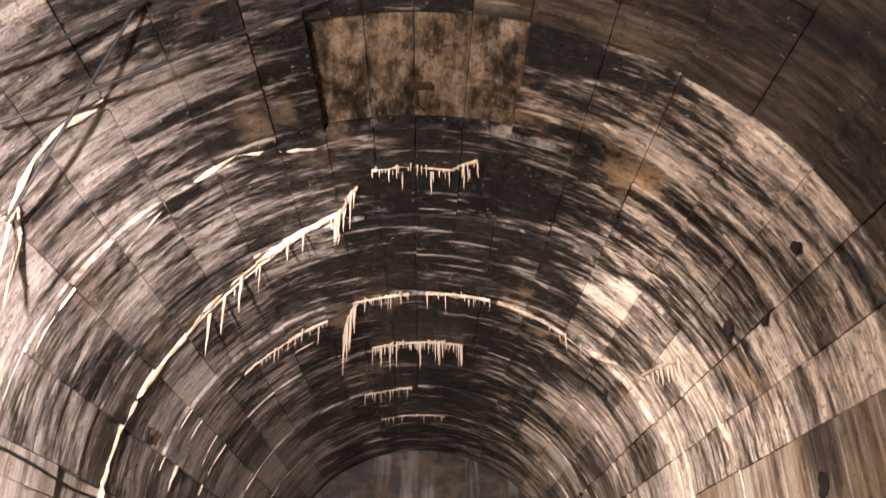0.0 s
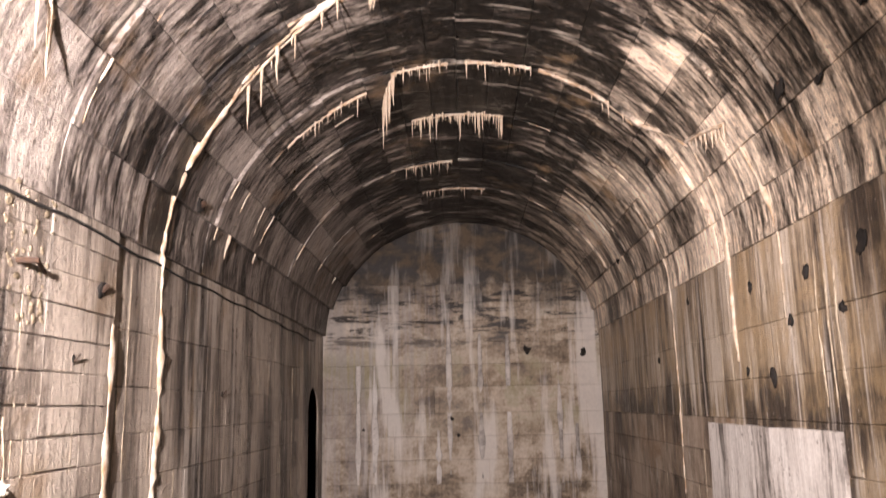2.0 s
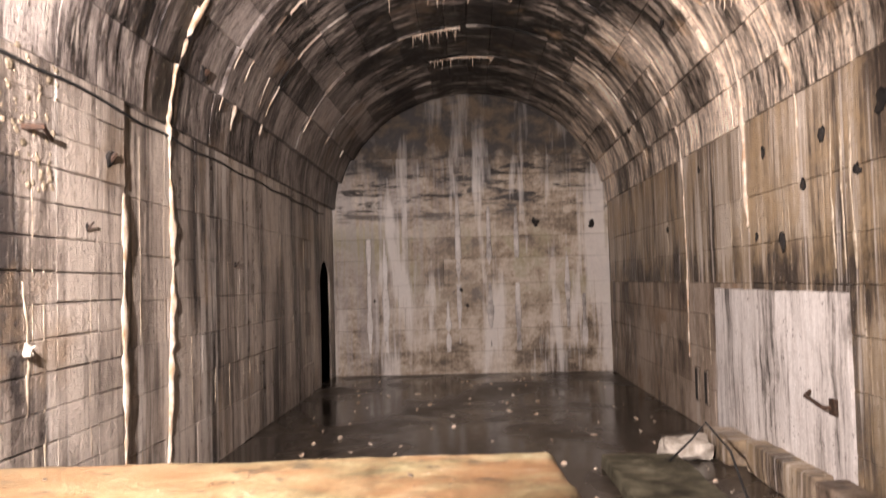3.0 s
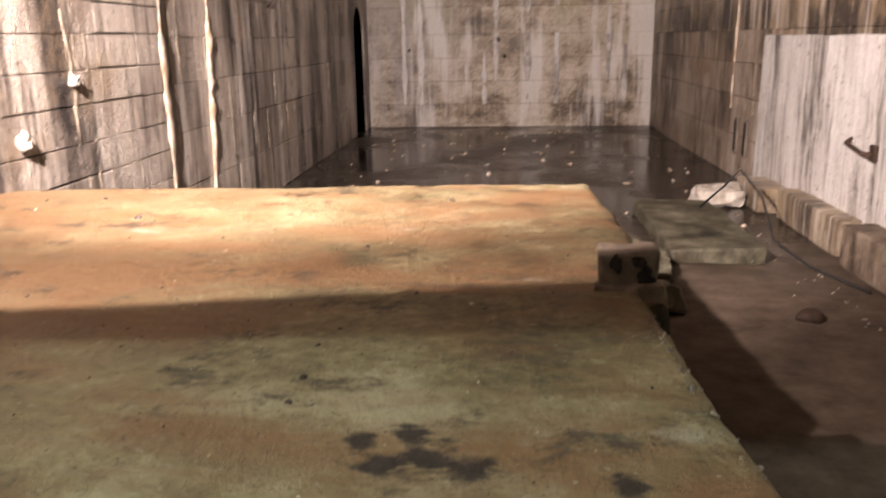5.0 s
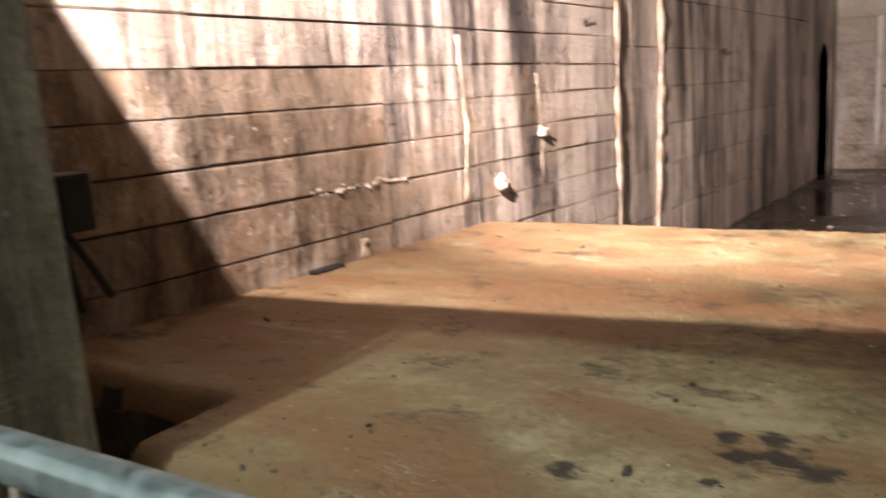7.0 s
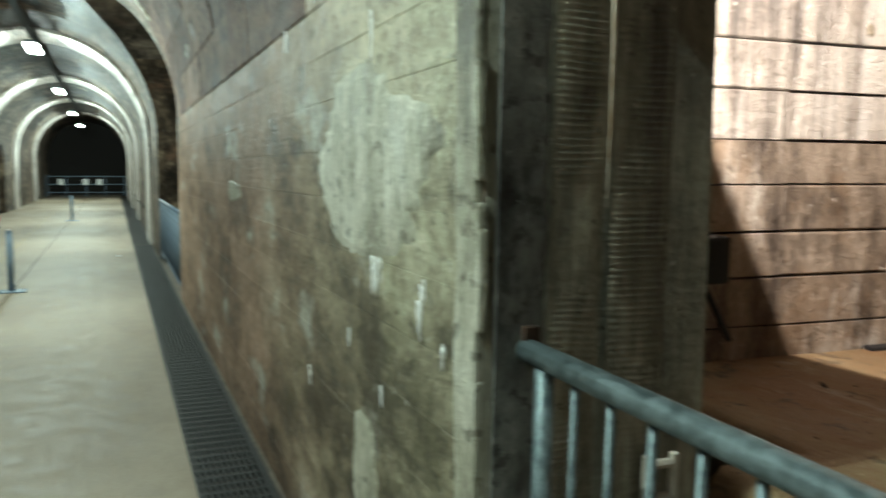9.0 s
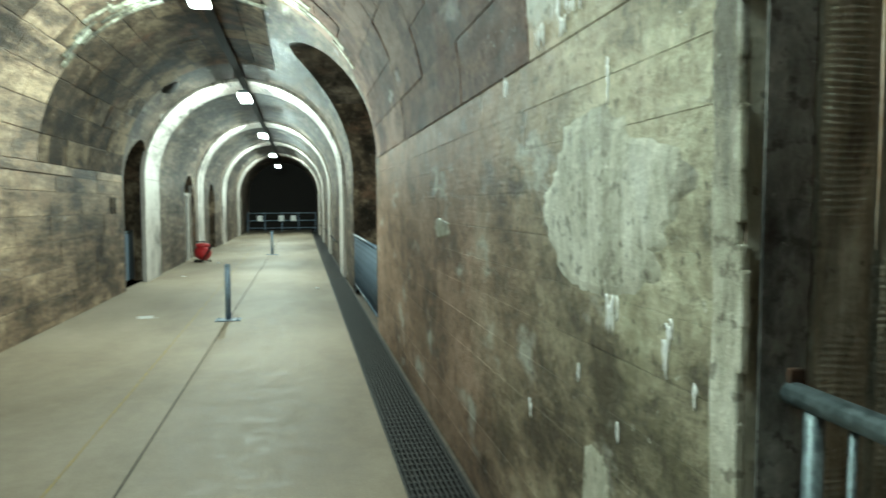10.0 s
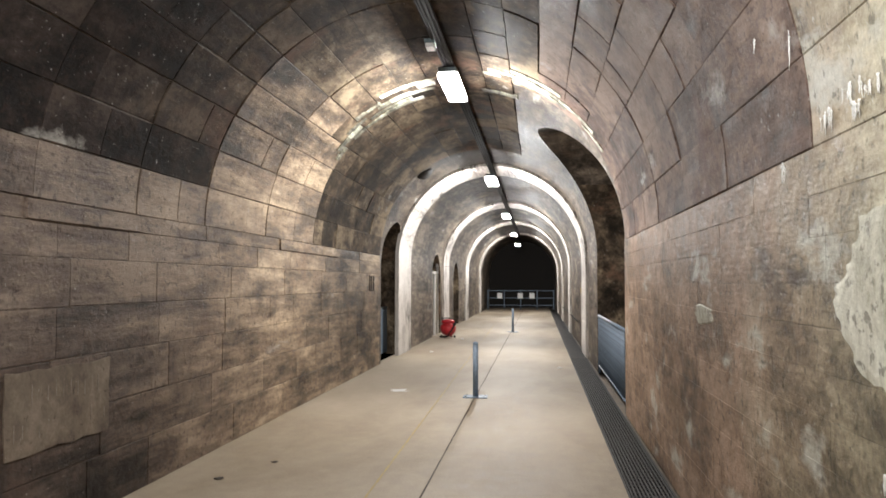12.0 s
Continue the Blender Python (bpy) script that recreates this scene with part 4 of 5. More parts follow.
def spall(p, size, seed, way):
    """A broken hole in the lining: a ragged lump of missing face, near-black for its shade."""
    ob = empty("anchor_hole", CH @ Matrix.Translation(p))
    sq = (0.25, 1.0, 1.15) if way == "x" else (1.0, 0.25, 1.15) if way == "y" else (1.0, 1.2, 0.25)
    part("hollow", rock(size * 0.62, seed, sq, 1.1), mat_shade_black, ob, smooth=True)
    part("stub", tube([(0, 0, -0.02), (0.03 if way == "x" else 0.0, 0.02, 0.03)], size * 0.22, 6), mat_iron, ob)
    return tagged(ob, "dark broken anchor hole in the concrete lining", "hole", "anchor holes")


for y, a, s in ((6.36, 165, 0.11), (4.80, 24, 0.11), (4.42, 20, 0.07), (7.3, 35, 0.07), (3.75, 25, 0.08), (10.2, 20, 0.08)):
    spall(on_vault(y, a, 0.025), s, y, "x")
for y, z, side, s in ((4.75, 2.08, 1, 0.05), (5.5, 2.08, 1, 0.06), (5.9, 1.72, 1, 0.085), (6.4, 1.78, 1, 0.045), (6.2, 2.4, 1, 0.05), (4.45, 2.40, 1, 0.09), (5.2, 2.35, 1, 0.07), (7.9, 2.5, 1, 0.05), (9.2, 2.0, 1, 0.05), (4.9, 2.3, -1, 0.07), (4.6, 1.86, -1, 0.03), (7.6, 1.7, -1, 0.04)):
    spall(on_wall(y, z, side), s, y * 3, "x")
for x, z, s in ((2.02, 2.36, 0.08), (1.13, 2.40, 0.09), (-0.1, 1.35, 0.05), (0.0, 1.1, 0.04), (-1.5, 1.2, 0.03)):
    spall(Vector((x, 13.115, z)), s, x + 9, "y")


def icicle(seed):
    r = random.Random(seed)
    bm = bmesh.new()
    rings = []
    for k in range(6):
        f = k / 5
        rad = (1 - f) ** 0.8 * 0.5 + 0.05
        cx, cy = 0.25 * f * r.uniform(-1, 1), 0.25 * f * r.uniform(-1, 1)
        rings.append([bm.verts.new((cx + rad * math.cos(q * 1.0472), cy + rad * math.sin(q * 1.0472), 0.06 - f)) for q in range(6)])
    for a, b in zip(rings, rings[1:]):
        for q in range(6):
            bm.faces.new((a[q], b[q], b[(q + 1) % 6], a[(q + 1) % 6]))
    bm.faces.new(rings[-1][::-1])
    d = bpy.data.meshes.new("stalactite")
    bm.to_mesh(d)
    bm.free()
    d.materials.append(mat_lime)
    d.polygons.foreach_set("use_smooth", [True] * len(d.polygons))
    return d


ICICLES = [icicle(k) for k in range(4)]


def curtain(path, count, short, long_, seed, thick=0.016):
    """A row of stalactites hanging along a path of (y, angle) on the vault, under a crust of calcite."""
    r = random.Random(seed)
    ob = empty("stalactite_row", CH)
    ys, angs = [p[0] for p in path], [p[1] for p in path]
    f = np.linspace(0, 1, len(path))
    pts, rad = [], []
    for k in range(26):
        t = k / 25
        p = on_vault(float(np.interp(t, f, ys)) + 0.02 * noise.noise(Vector((k * 0.7, seed, 0))), float(np.interp(t, f, angs)), 0.028)
        pts.append(p)
        rad.append(0.012 + 0.016 * abs(noise.noise(Vector((k * 0.9, seed, 5)))))
    part("crust", tube(pts, rad, 7), mat_lime, ob, "cream calcite crust", smooth=True)
    for k in range(count):
        t = (k + r.random()) / count
        y, a = float(np.interp(t, f, ys)) + r.gauss(0, 0.03), float(np.interp(t, f, angs))
        length = short + (long_ - short) * r.random() ** 2.2
        o = new("stalactite", r.choice(ICICLES))
        o.parent = ob
        w = thick * r.uniform(0.7, 1.5) * (0.6 + length * 1.6)
        o.matrix_basis = Matrix.Translation(on_vault(y, a, 0.02)) @ pose(0, 0, 0, 0, 0, r.uniform(0, 360)) @ Matrix.Diagonal((w, w, length, 1))
    return tagged(ob, "row of cream calcite stalactites hanging from a vault joint", "stalactites", "stalactite rows")


curtain([(4.76, 98), (4.72, 92), (4.76, 84), (4.6, 79)], 30, 0.05, 0.24, 1)
curtain([(4.95, 101), (5.28, 105), (5.4, 107)], 16, 0.08, 0.32, 2)
curtain([(5.36, 112), (5.59, 124), (5.73, 134), (5.81, 145)], 12, 0.06, 0.50, 3, 0.02)
curtain([(6.86, 106), (6.84, 92)], 22, 0.05, 0.16, 4)
curtain([(6.82, 88), (6.78, 72)], 20, 0.04, 0.20, 5)
curtain([(6.9, 105), (7.2, 108), (7.6, 110)], 24, 0.12, 0.50, 6, 0.018)
curtain([(7.10, 113), (7.16, 124), (7.20, 138)], 22, 0.05, 0.22, 7)
curtain([(8.13, 103), (8.1, 90), (8.07, 77)], 40, 0.08, 0.34, 8, 0.02)
curtain([(9.68, 108), (9.7, 92)], 22, 0.05, 0.2, 9)
curtain([(6.79, 68), (6.82, 55), (6.90, 43)], 8, 0.04, 0.2, 10)
curtain([(10.95, 104), (10.95, 80)], 20, 0.05, 0.18, 11)
curtain([(5.7, 26), (6.0, 28), (6.43, 30)], 9, 0.06, 0.22, 13, 0.022)
curtain([(3.5, 152), (3.75, 156)], 4, 0.15, 0.45, 14)



def ridge(points, width, seed, label="cream calcite flow crusted along the vault"):
    """A raised run of calcite through places on the vault and walls."""
    pts = [on_vault(p[0], p[1], 0.012) if len(p) == 2 else on_wall(p[0], p[1], p[2], 0.015 if width > 0.03 else 0.0135) for p in points]
    dense, rad = [], []
    for a, b in zip(pts, pts[1:]):
        n = max(2, int((b - a).length / 0.06))
        for k in range(n):
            p = a.lerp(b, k / n)
            calm = min(1.0, width / 0.03)
            p.y += calm * (0.024 * noise.noise(p * 2 + Vector((seed, 0, 0))) + 0.014 * noise.noise(p * 11 + Vector((seed, 0, 0))))
            dense.append(p)
            rad.append(width * max(0.3, 0.6 + 0.7 * noise.noise(p * 4 + Vector((0, seed, 0))) + 0.45 * noise.noise(p * 15 + Vector((0, seed, 0)))))
    bm = tube(dense, rad, 9)
    for v in bm.verts:
        v.co += noise.noise_vector(v.co * 28) * width * 0.35
    if len(points[0]) == 3:
        wall_x = pts[0].x
        for v in bm.verts:
            v.co.x = wall_x + (v.co.x - wall_x) * 0.3
    return tagged(part("calcite_ridge", bm, mat_lime if len(points[0]) == 2 or width > 0.04 else mat_dull, m=CH, smooth=True), label, "calcite", "calcite runs")


def arc(y0, a0, y1, a1, n=8):
    return [(y0 + (y1 - y0) * k / n, a0 + (a1 - a0) * k / n) for k in range(n + 1)]


ridge(arc(5.28, 105, 5.81, 145) + arc(5.83, 150, 5.88, 179, 5) + [(5.98, 2.5, -1), (6.02, 1.6, -1), (5.93, 0.6, -1), (5.90, 0.1, -1)], 0.036, 1)
ridge(arc(4.40, 106, 4.22, 120) + arc(4.25, 124, 4.5, 150, 5), 0.022, 2)
ridge(arc(6.80, 70, 6.90, 43) + arc(6.7, 36, 6.45, 28, 4), 0.026, 3)
ridge(arc(7.12, 113, 7.20, 140) + arc(7.22, 146, 7.3, 176, 6), 0.02, 4)
ridge([(5.10, 2.1, -1), (5.09, 1.6, -1), (5.11, 1.0, -1), (5.09, 0.3, -1), (5.10, 0.02, -1)], 0.052, 5, "yellowish calcite strip down the wall joint")
ridge([(3.42, 158), (3.52, 154), (3.35, 146), (3.3, 140), (3.38, 132)], 0.03, 6)
ridge(arc(8.35, 55, 8.5, 5, 9) + [(8.5, 2.5, 1), (8.45, 1.6, 1), (8.5, 0.6, 1)], 0.02, 7)
ridge(arc(6.43, 30, 6.6, 2, 6) + [(6.62, 2.3, 1), (6.6, 1.8, 1)], 0.03, 8)
ridge(arc(5.74, 26, 5.6, 3, 5) + [(5.55, 2.4, 1)], 0.022, 9)
ridge(arc(9.7, 75, 9.9, 30, 8) + arc(9.95, 26, 10.0, 3, 4), 0.02, 10)
ridge(arc(7.5, 118, 7.9, 165, 9), 0.014, 11)
ridge(arc(3.9, 60, 4.3, 22, 8), 0.018, 12)
ridge([(3.15, 1.75, -1), (3.2, 1.3, -1), (3.18, 0.85, -1)], 0.03, 13, "rusty calcite run down the wall")
ridge([(3.95, 1.55, -1), (4.0, 1.2, -1), (3.97, 0.8, -1)], 0.024, 14, "rusty calcite run down the wall")


for k, (y, a0, a1) in enumerate(((3.27, 112, 150), (4.30, 126, 168), (5.42, 112, 140), (6.85, 140, 172), (8.12, 112, 172), (9.67, 108, 165), (10.92, 110, 160), (12.12, 112, 160), (4.29, 66, 22), (5.97, 58, 12), (8.12, 70, 15), (10.92, 70, 20), (12.12, 70, 20))):
    ridge(arc(y, a0, y + 0.06, a1, 10), 0.010 + 0.004 * (k % 3), 90 + k)

r_ = random.Random(21)
for k in range(20):
    y = 3.5 + k * 0.42 + r_.uniform(-0.2, 0.2)
    top = r_.uniform(1.2, 2.6)
    ridge([(y, top, -1), (y + r_.uniform(-0.03, 0.03), top * 0.6, -1), (y, r_.uniform(0.02, 0.5), -1)], r_.uniform(0.006, 0.012), 30 + k, "thin lime run down the wall")
for k, y in enumerate((4.82, 4.95, 5.08, 5.75, 6.35, 6.75, 7.75, 8.0, 8.3, 9.2)):
    top = 2.65 - 0.1 * (k % 3)
    ridge([(y, top, 1), (y + 0.03, 2.0, 1), (y, 1.45 if y < 7.5 else 0.6, 1)], r_.uniform(0.010, 0.020), 60 + k, "thin lime run down the wall")


def wall_knob(y, z, size, seed):
    ob = part("iron_stub", rock(size * 0.5, seed, (0.9, 0.8, 1.2), 1.3, 3), mat_rubble, m=CH @ Matrix.Translation(on_wall(y, z, -1, 0.05)), smooth=True)
    return tagged(ob, "lime-crusted iron stub on the wall", "stub", "wall stubs")


wall_knob(3.46, 0.98, 0.055, 1)
wall_knob(3.95, 1.22, 0.05, 4)
mat_crust = plain("wall_crust", (0.10, 0.08, 0.05), (0.38, 0.31, 0.22), 12, 0.7, 0.0, 0.01)
lug = empty("wall_lug", CH @ Matrix.Translation(on_wall(2.36, 0.80, -1, 0.0)))
part("plate", block((0.0, -0.04, -0.03), (0.03, 0.03, 0.09), 0.01, 0.010, 3), mat_dull, lug)
part("stud", rock(0.018, 4, (1, 1, 1), 0.6), mat_iron, lug, m=pose(0.03, 0.0, 0.05))
lug.scale = (0.7, 0.7, 0.7)
tagged(lug, "whitened iron lug low on the wall", "lug")
# Shade in the gap, put there as a near-black block.
tagged(part("wall_gap", block((-2.115, 2.0, 0.755), (-2.06, 2.17, 0.79), 0.006), mat_shade_black, m=CH), "dark gap between the bed and the wall", "gap")

bm = bmesh.new()
r_ = random.Random(77)
for k in range(420):
    y, z = r_.uniform(1.9, 4.3), r_.uniform(2.0, 2.72)
    if noise.noise(Vector((y * 1.6, z * 2.2, 4))) < -0.05:
        continue
    s_ = r_.uniform(0.006, 0.026)
    bmesh.ops.create_icosphere(bm, subdivisions=1, radius=1, matrix=Matrix.Translation(on_wall(y, z, -1, 0.012)) @ pose(0, 0, 0, r_.uniform(0, 360), 0, 0) @ Matrix.Diagonal((s_ * 0.6, s_, s_ * r_.uniform(0.7, 1.6), 1)))
tagged(part("lime_crust", bm, mat_crust, m=CH), "rough crumbling crust high on the chamber wall", "crust", kind="stuff")

def lumps(name, label, places, material, seed):
    """Small knobs of mineral growth at places in the chamber's frame: (point, spread, size)."""
    r = random.Random(seed)
    bm = bmesh.new()
    for p, spread, size in places:
        q = p + Vector([r.gauss(0, c) for c in spread])
        k = size * r.uniform(0.5, 1.5)
        bmesh.ops.create_icosphere(bm, subdivisions=1, radius=1, matrix=Matrix.Translation(q) @ pose(0, 0, 0, r.uniform(0, 360), r.uniform(0, 360), 0) @ Matrix.Diagonal((k, k * r.uniform(0.6, 1.5), k * r.uniform(0.5, 1.0), 1)))
    return tagged(part(name, bm, material, m=CH, smooth=True), label, "calcite", kind="stuff")


r_ = random.Random(52)
lumps("lime_crumbs", "white lime crumbs on a board ledge of the wall",
      [(on_wall(2.05 + 0.65 * r_.random() ** 0.7, 1.092, -1, 0.014), (0.004, 0.0, 0.008), 0.009) for _ in range(60)], mat_rubble, 5)
for k in range(9):
    x, top, low = r_.uniform(-1.9, 2.0), r_.uniform(1.0, 3.0), r_.uniform(0.05, 0.6)
    pts = [(x + 0.02 * noise.noise(Vector((q, k, 1))), 13.117, top + (low - top) * q / 8) for q in range(9)]
    bm = tube(pts, [0.015 + 0.05 * r_.random() * math.sin(math.pi * (q + 1) / 11) for q in range(9)], 8)
    for v in bm.verts:
        v.co.y = 13.117 + (v.co.y - 13.117) * 0.08
    tagged(part("calcite_ridge", bm, mat_plaster, m=CH, smooth=True), "pale lime run down the end wall", "calcite", "calcite runs")

# cable and its hanger along the left wall, slack stay bars under the vault
pts = [on_wall(1.6 + 0.35 * k, 2.66 - 0.004 * k + 0.012 * math.sin(k * 1.7), -1, 0.032) for k in range(31)]
tagged(part("wall_cable", tube(pts, 0.009, 8), mat_black, m=CH, smooth=True), "black cable clipped along the chamber wall", "cable")
bracket = empty("wall_bracket", CH @ Matrix.Translation(on_wall(3.95, 2.31, -1, 0.0)))
part("arm", tube([(0, 0, 0), (0.12, 0.02, 0.0)], 0.016, 7), mat_iron, bracket)
part("tie", tube([(0.11, 0.02, 0), (0.03, 0.25, -0.02)], 0.012, 6), mat_iron, bracket)
tagged(bracket, "rusty iron bracket sticking out of the wall", "bracket")
for (y0, a0), (y1, a1) in (((2.60, 150), (2.80, 124)), ((2.93, 148), (3.08, 102)), ((3.42, 155), (2.80, 125))):
    p, q = on_vault(y0, a0, 0.10), on_vault(y1, a1, 0.08)
    tagged(part("steel_stay", tube([p, p.lerp(q, 0.5) - Vector((0, 0, 0.02)), q], 0.008, 7), mat_grate, m=CH), "thin grey steel stay under the vault", "stay bar", "stay bars")
hook = empty("ceiling_bracket", CH @ Matrix.Translation(on_vault(3.95, 89, -0.03)))
part("plate", block((-0.06, -0.02, -0.02), (0.06, 0.02, 0.03), 0.004), mat_iron, hook)
part("hook", tube([(-0.03, 0.1, 0.02), (-0.05, 0.14, -0.03), (-0.02, 0.17, -0.05)], 0.012, 6), mat_iron, hook)
tagged(hook, "rusty iron plate and hook in the vault", "iron fitting")

# floodlight behind the mouth's jamb
flood = empty("floodlight", look(FLOOD, FLOOD + FLOOD_WAY))
part("housing", block((-0.17, -0.12, 0.03), (0.17, 0.12, 0.11), 0.012), mat_black, flood)
part("bracket", tube([(-0.18, 0, 0.07), (-0.18, 0.0, 0.22), (0.18, 0.0, 0.22), (0.18, 0, 0.07)], 0.012, 7), mat_black, flood)
tagged(flood, "black floodlight aimed into the chamber", "floodlight")
part("glass", block((-0.14, -0.09, 0.022), (0.14, 0.09, 0.028)), glowing("flood_glass", (1.0, 0.85, 0.7), 6.0), flood)
jbox = empty("junction_box", pose(-1.20, 0.60, 1.30))
part("box", block((-0.06, -0.03, -0.055), (0.05, 0.04, 0.055), 0.008), mat_black, jbox)
part("lead", tube([(0.0, 0, -0.05), (0.02, 0.03, -0.12), (0.05, 0.05, -0.19)], 0.008, 6), mat_black, jbox)
part("lead", tube([(-0.02, 0, -0.05), (-0.03, 0.02, -0.14), (-0.01, 0.02, -0.22)], 0.008, 6), mat_black, jbox)
tagged(jbox, "small black junction box with hanging leads", "junction box")


# ---- things at the chamber's mouth ----
def railing(m, length, height, spacing, label, material, slope=0.0):
    ob = empty("railing", m)
    part("top_rail", tube([(0.0, 0, height), (length, 0, height + slope * length)], 0.024, 12), material, ob, smooth=True)
    part("bottom_rail", tube([(0.06, 0, 0.12), (length, 0, 0.12)], 0.016, 8), material, ob, smooth=True)
    first = part("post", tube([(0.075, 0, 0.0), (0.075, 0, height - 0.02)], 0.02, 10), material, ob, smooth=True)
    copy = new("post", first.data)
    copy.parent = ob
    copy.location = (length - 0.15, 0, 0)
    bar = part("baluster", tube([(0, 0, 0.12), (0, 0, height - 0.005)], 0.0085, 8), material, ob, smooth=True)
    bar.location = (0.185, 0, 0)
    for k in range(1, int((length - 0.4) / spacing)):
        b = new("baluster", bar.data)
        b.parent = ob
        b.location = (0.185 + k * spacing, 0, 0)
    plate = part("wall_plate", block((-0.012, -0.012, height - 0.02), (0.014, 0.022, height + 0.05), 0.004), mat_iron, ob, "dark steel fixing plate")
    return tagged(ob, label, "railing")


railing(pose(-1.085, 0.08, 0.0), 3.45, 1.15, 0.113, "galvanised steel railing across the chamber mouth", mat_galv, 0.012)

mat_patch = streaked("patch_cement", (2.0, 1.0, 0.7), ((0.3, (0.10, 0.09, 0.066)), (0.44, (0.24, 0.225, 0.17)), (0.57, (0.40, 0.385, 0.30)), (0.76, (0.62, 0.61, 0.52))), 0.0, (0.66, 0.66, 0.60), 0.585, (0.26, 0.20, 0.12), 0.58, 0.6, 41.0, 0.02, punch=3.0, specks=0.585, broad=0.12, broad_scale=1.5, lift=0.03)
mat_tar = streaked("dark_smeared_concrete", (2.0, 3.0, 1.2), ((0.34, (0.014, 0.014, 0.013)), (0.46, (0.07, 0.07, 0.066)), (0.60, (0.16, 0.16, 0.148)), (0.8, (0.30, 0.295, 0.27))),
                   0.0, (0.3, 0.3, 0.28), 0.74, (0.05, 0.04, 0.03), 0.6, 0.7, 91.0, 0.02, punch=2.8, specks=0.57)


def jamb_smear():
    """A thin dark smear of mortar down the jamb's outer edge, wider towards the floor."""
    bm = bmesh.new()
    rows = []
    for k in range(90):
        z = 0.02 + 2.10 * k / 89
        wide = 0.118 + 0.010 * noise.noise(Vector((z * 9, 1, 0))) + 0.006 * noise.noise(Vector((z * 31, 1, 0)))
        rows.append([bm.verts.new((-1.0885 + d, y, z)) for y, d in ((0.008, 0.0), (0.011, 0.003), (wide - 0.008, 0.003), (wide, 0.0))])
    for a, b in zip(rows, rows[1:]):
        for q in range(3):
            bm.faces.new((a[q], a[q + 1], b[q + 1], b[q]))
    return tagged(part("jamb_smear", bm, mat_tar), "dark smeared mortar along the jamb edge", "mortar", kind="structure")


jamb_smear()


def combed_board(y0, y1, seed):
    """A board-wide strip of the jamb combed with shallow level grooves, worn away in places."""
    bm = bmesh.new()
    rows = []
    for k in range(640):
        z = 0.05 + 2.06 * k / 639
        row = []
        for q in range(9):
            f = q / 8
            y = y0 + (y1 - y0) * f
            worn = max(0.0, min(1.0, 0.55 + 1.5 * noise.noise(Vector((y * 5, z * 2.6, seed))) + 0.5 * noise.noise(Vector((y * 22, z * 15, seed)))))
            wave = 0.5 + 0.5 * math.sin((z + 0.012 * noise.noise(Vector((y * 7, z * 3, seed)))) * 2 * math.pi / 0.0135)
            edge = min(1.0, min(f, 1 - f) * 8)
            row.append(bm.verts.new((-1.0895 + 0.0008 + edge * (0.0015 + 0.0030 * wave * worn), y, z)))
        rows.append(row)
    for a, b in zip(rows, rows[1:]):
        for q in range(8):
            bm.faces.new((a[q], a[q + 1], b[q + 1], b[q]))
    return tagged(part("combed_board", bm, mat_jamb, smooth=True), "strip of combed grey concrete on the jamb", "concrete", kind="structure")


combed_board(0.128, 0.248, 2.0)
combed_board(0.268, 0.412, 6.0)
strip = empty("jamb_corner", TN)
r_ = random.Random(7)
z = 0.0
while z < 2.2:
    h = r_.uniform(0.04, 0.13)
    w = 0.10 + 0.012 * r_.random()
    part("chip", block((-1.09 - w, -0.018, z), (-1.088 + r_.uniform(-0.012, 0.012), 0.004, z + h + 0.01), 0.006, 0.004, 1), mat_patch, strip)
    z += h
tagged(strip, "pale chipped concrete corner of the jamb", "corner", kind="structure")
# Tie holes are near-black lumps on the face, coloured as shade.
for y, z, s in ((0.05, 1.66, 0.009), (0.075, 1.62, 0.013), (0.06, 1.41, 0.010), (0.37, 1.665, 0.011), (0.36, 1.42, 0.008)):
    tagged(part("tie_hole", rock(s, y + z, (0.3, 1, 1), 0.5), mat_shade_black, m=pose(-1.09, y, z), smooth=True), "small dark tie hole in the jamb", "hole", "tie holes")
tagged(part("lime_line", tube([(-1.087, 0.255, 2.08), (-1.087, 0.256, 1.83), (-1.087, 0.257, 1.62), (-1.088, 0.256, 1.43)], [0.005, 0.006, 0.004, 0.001], 6), mat_lime), "thin white lime run on the dark jamb", "lime run")
lad = empty("iron_step", pose(-1.08, 0.40, 0.78))
for dy in (-0.035, 0.035):
    part("upright", tube([(0.02, dy, -0.22), (0.02, dy, 0.12)], 0.012, 6), mat_rubble, lad)
for k in range(5):
    part("rung", tube([(0.02, -0.04, -0.2 + 0.075 * k), (0.02, 0.04, -0.2 + 0.075 * k)], 0.01, 6), mat_rubble, lad)
tagged(lad, "crusted yellowish iron rungs on the jamb", "iron rungs")


def lime_drip(x, z, w, h, seed):
    """White lime that has run down the tunnel wall in a few thin threads."""
    r = random.Random(seed)
    lean = 1.95 - math.sqrt(1.95 ** 2 - max(0.0, z - 2.0) ** 2)
    ob = empty("lime_drip", TN @ pose(x, -0.011 - lean - (0.012 if z > 1.95 else 0.0), z))
    for k in range(max(2, int(w / 0.008))):
        dx, top, low = r.uniform(-w, w), r.uniform(0, h * 0.4), r.uniform(0.4, 1.0) * h
        pts = [(dx + 0.004 * r.uniform(-1, 1), 0.002, top - (top + low) * q / 6) for q in range(7)]
        part("run", tube(pts, [(0.002 + 0.006 * r.random() * (1 - q / 7)) * (0.55 if z > 1.95 else 1.0) for q in range(7)], 6), mat_paper, ob, smooth=True)
    return tagged(ob, "thin white lime run on the tunnel wall", "lime run", "lime runs")


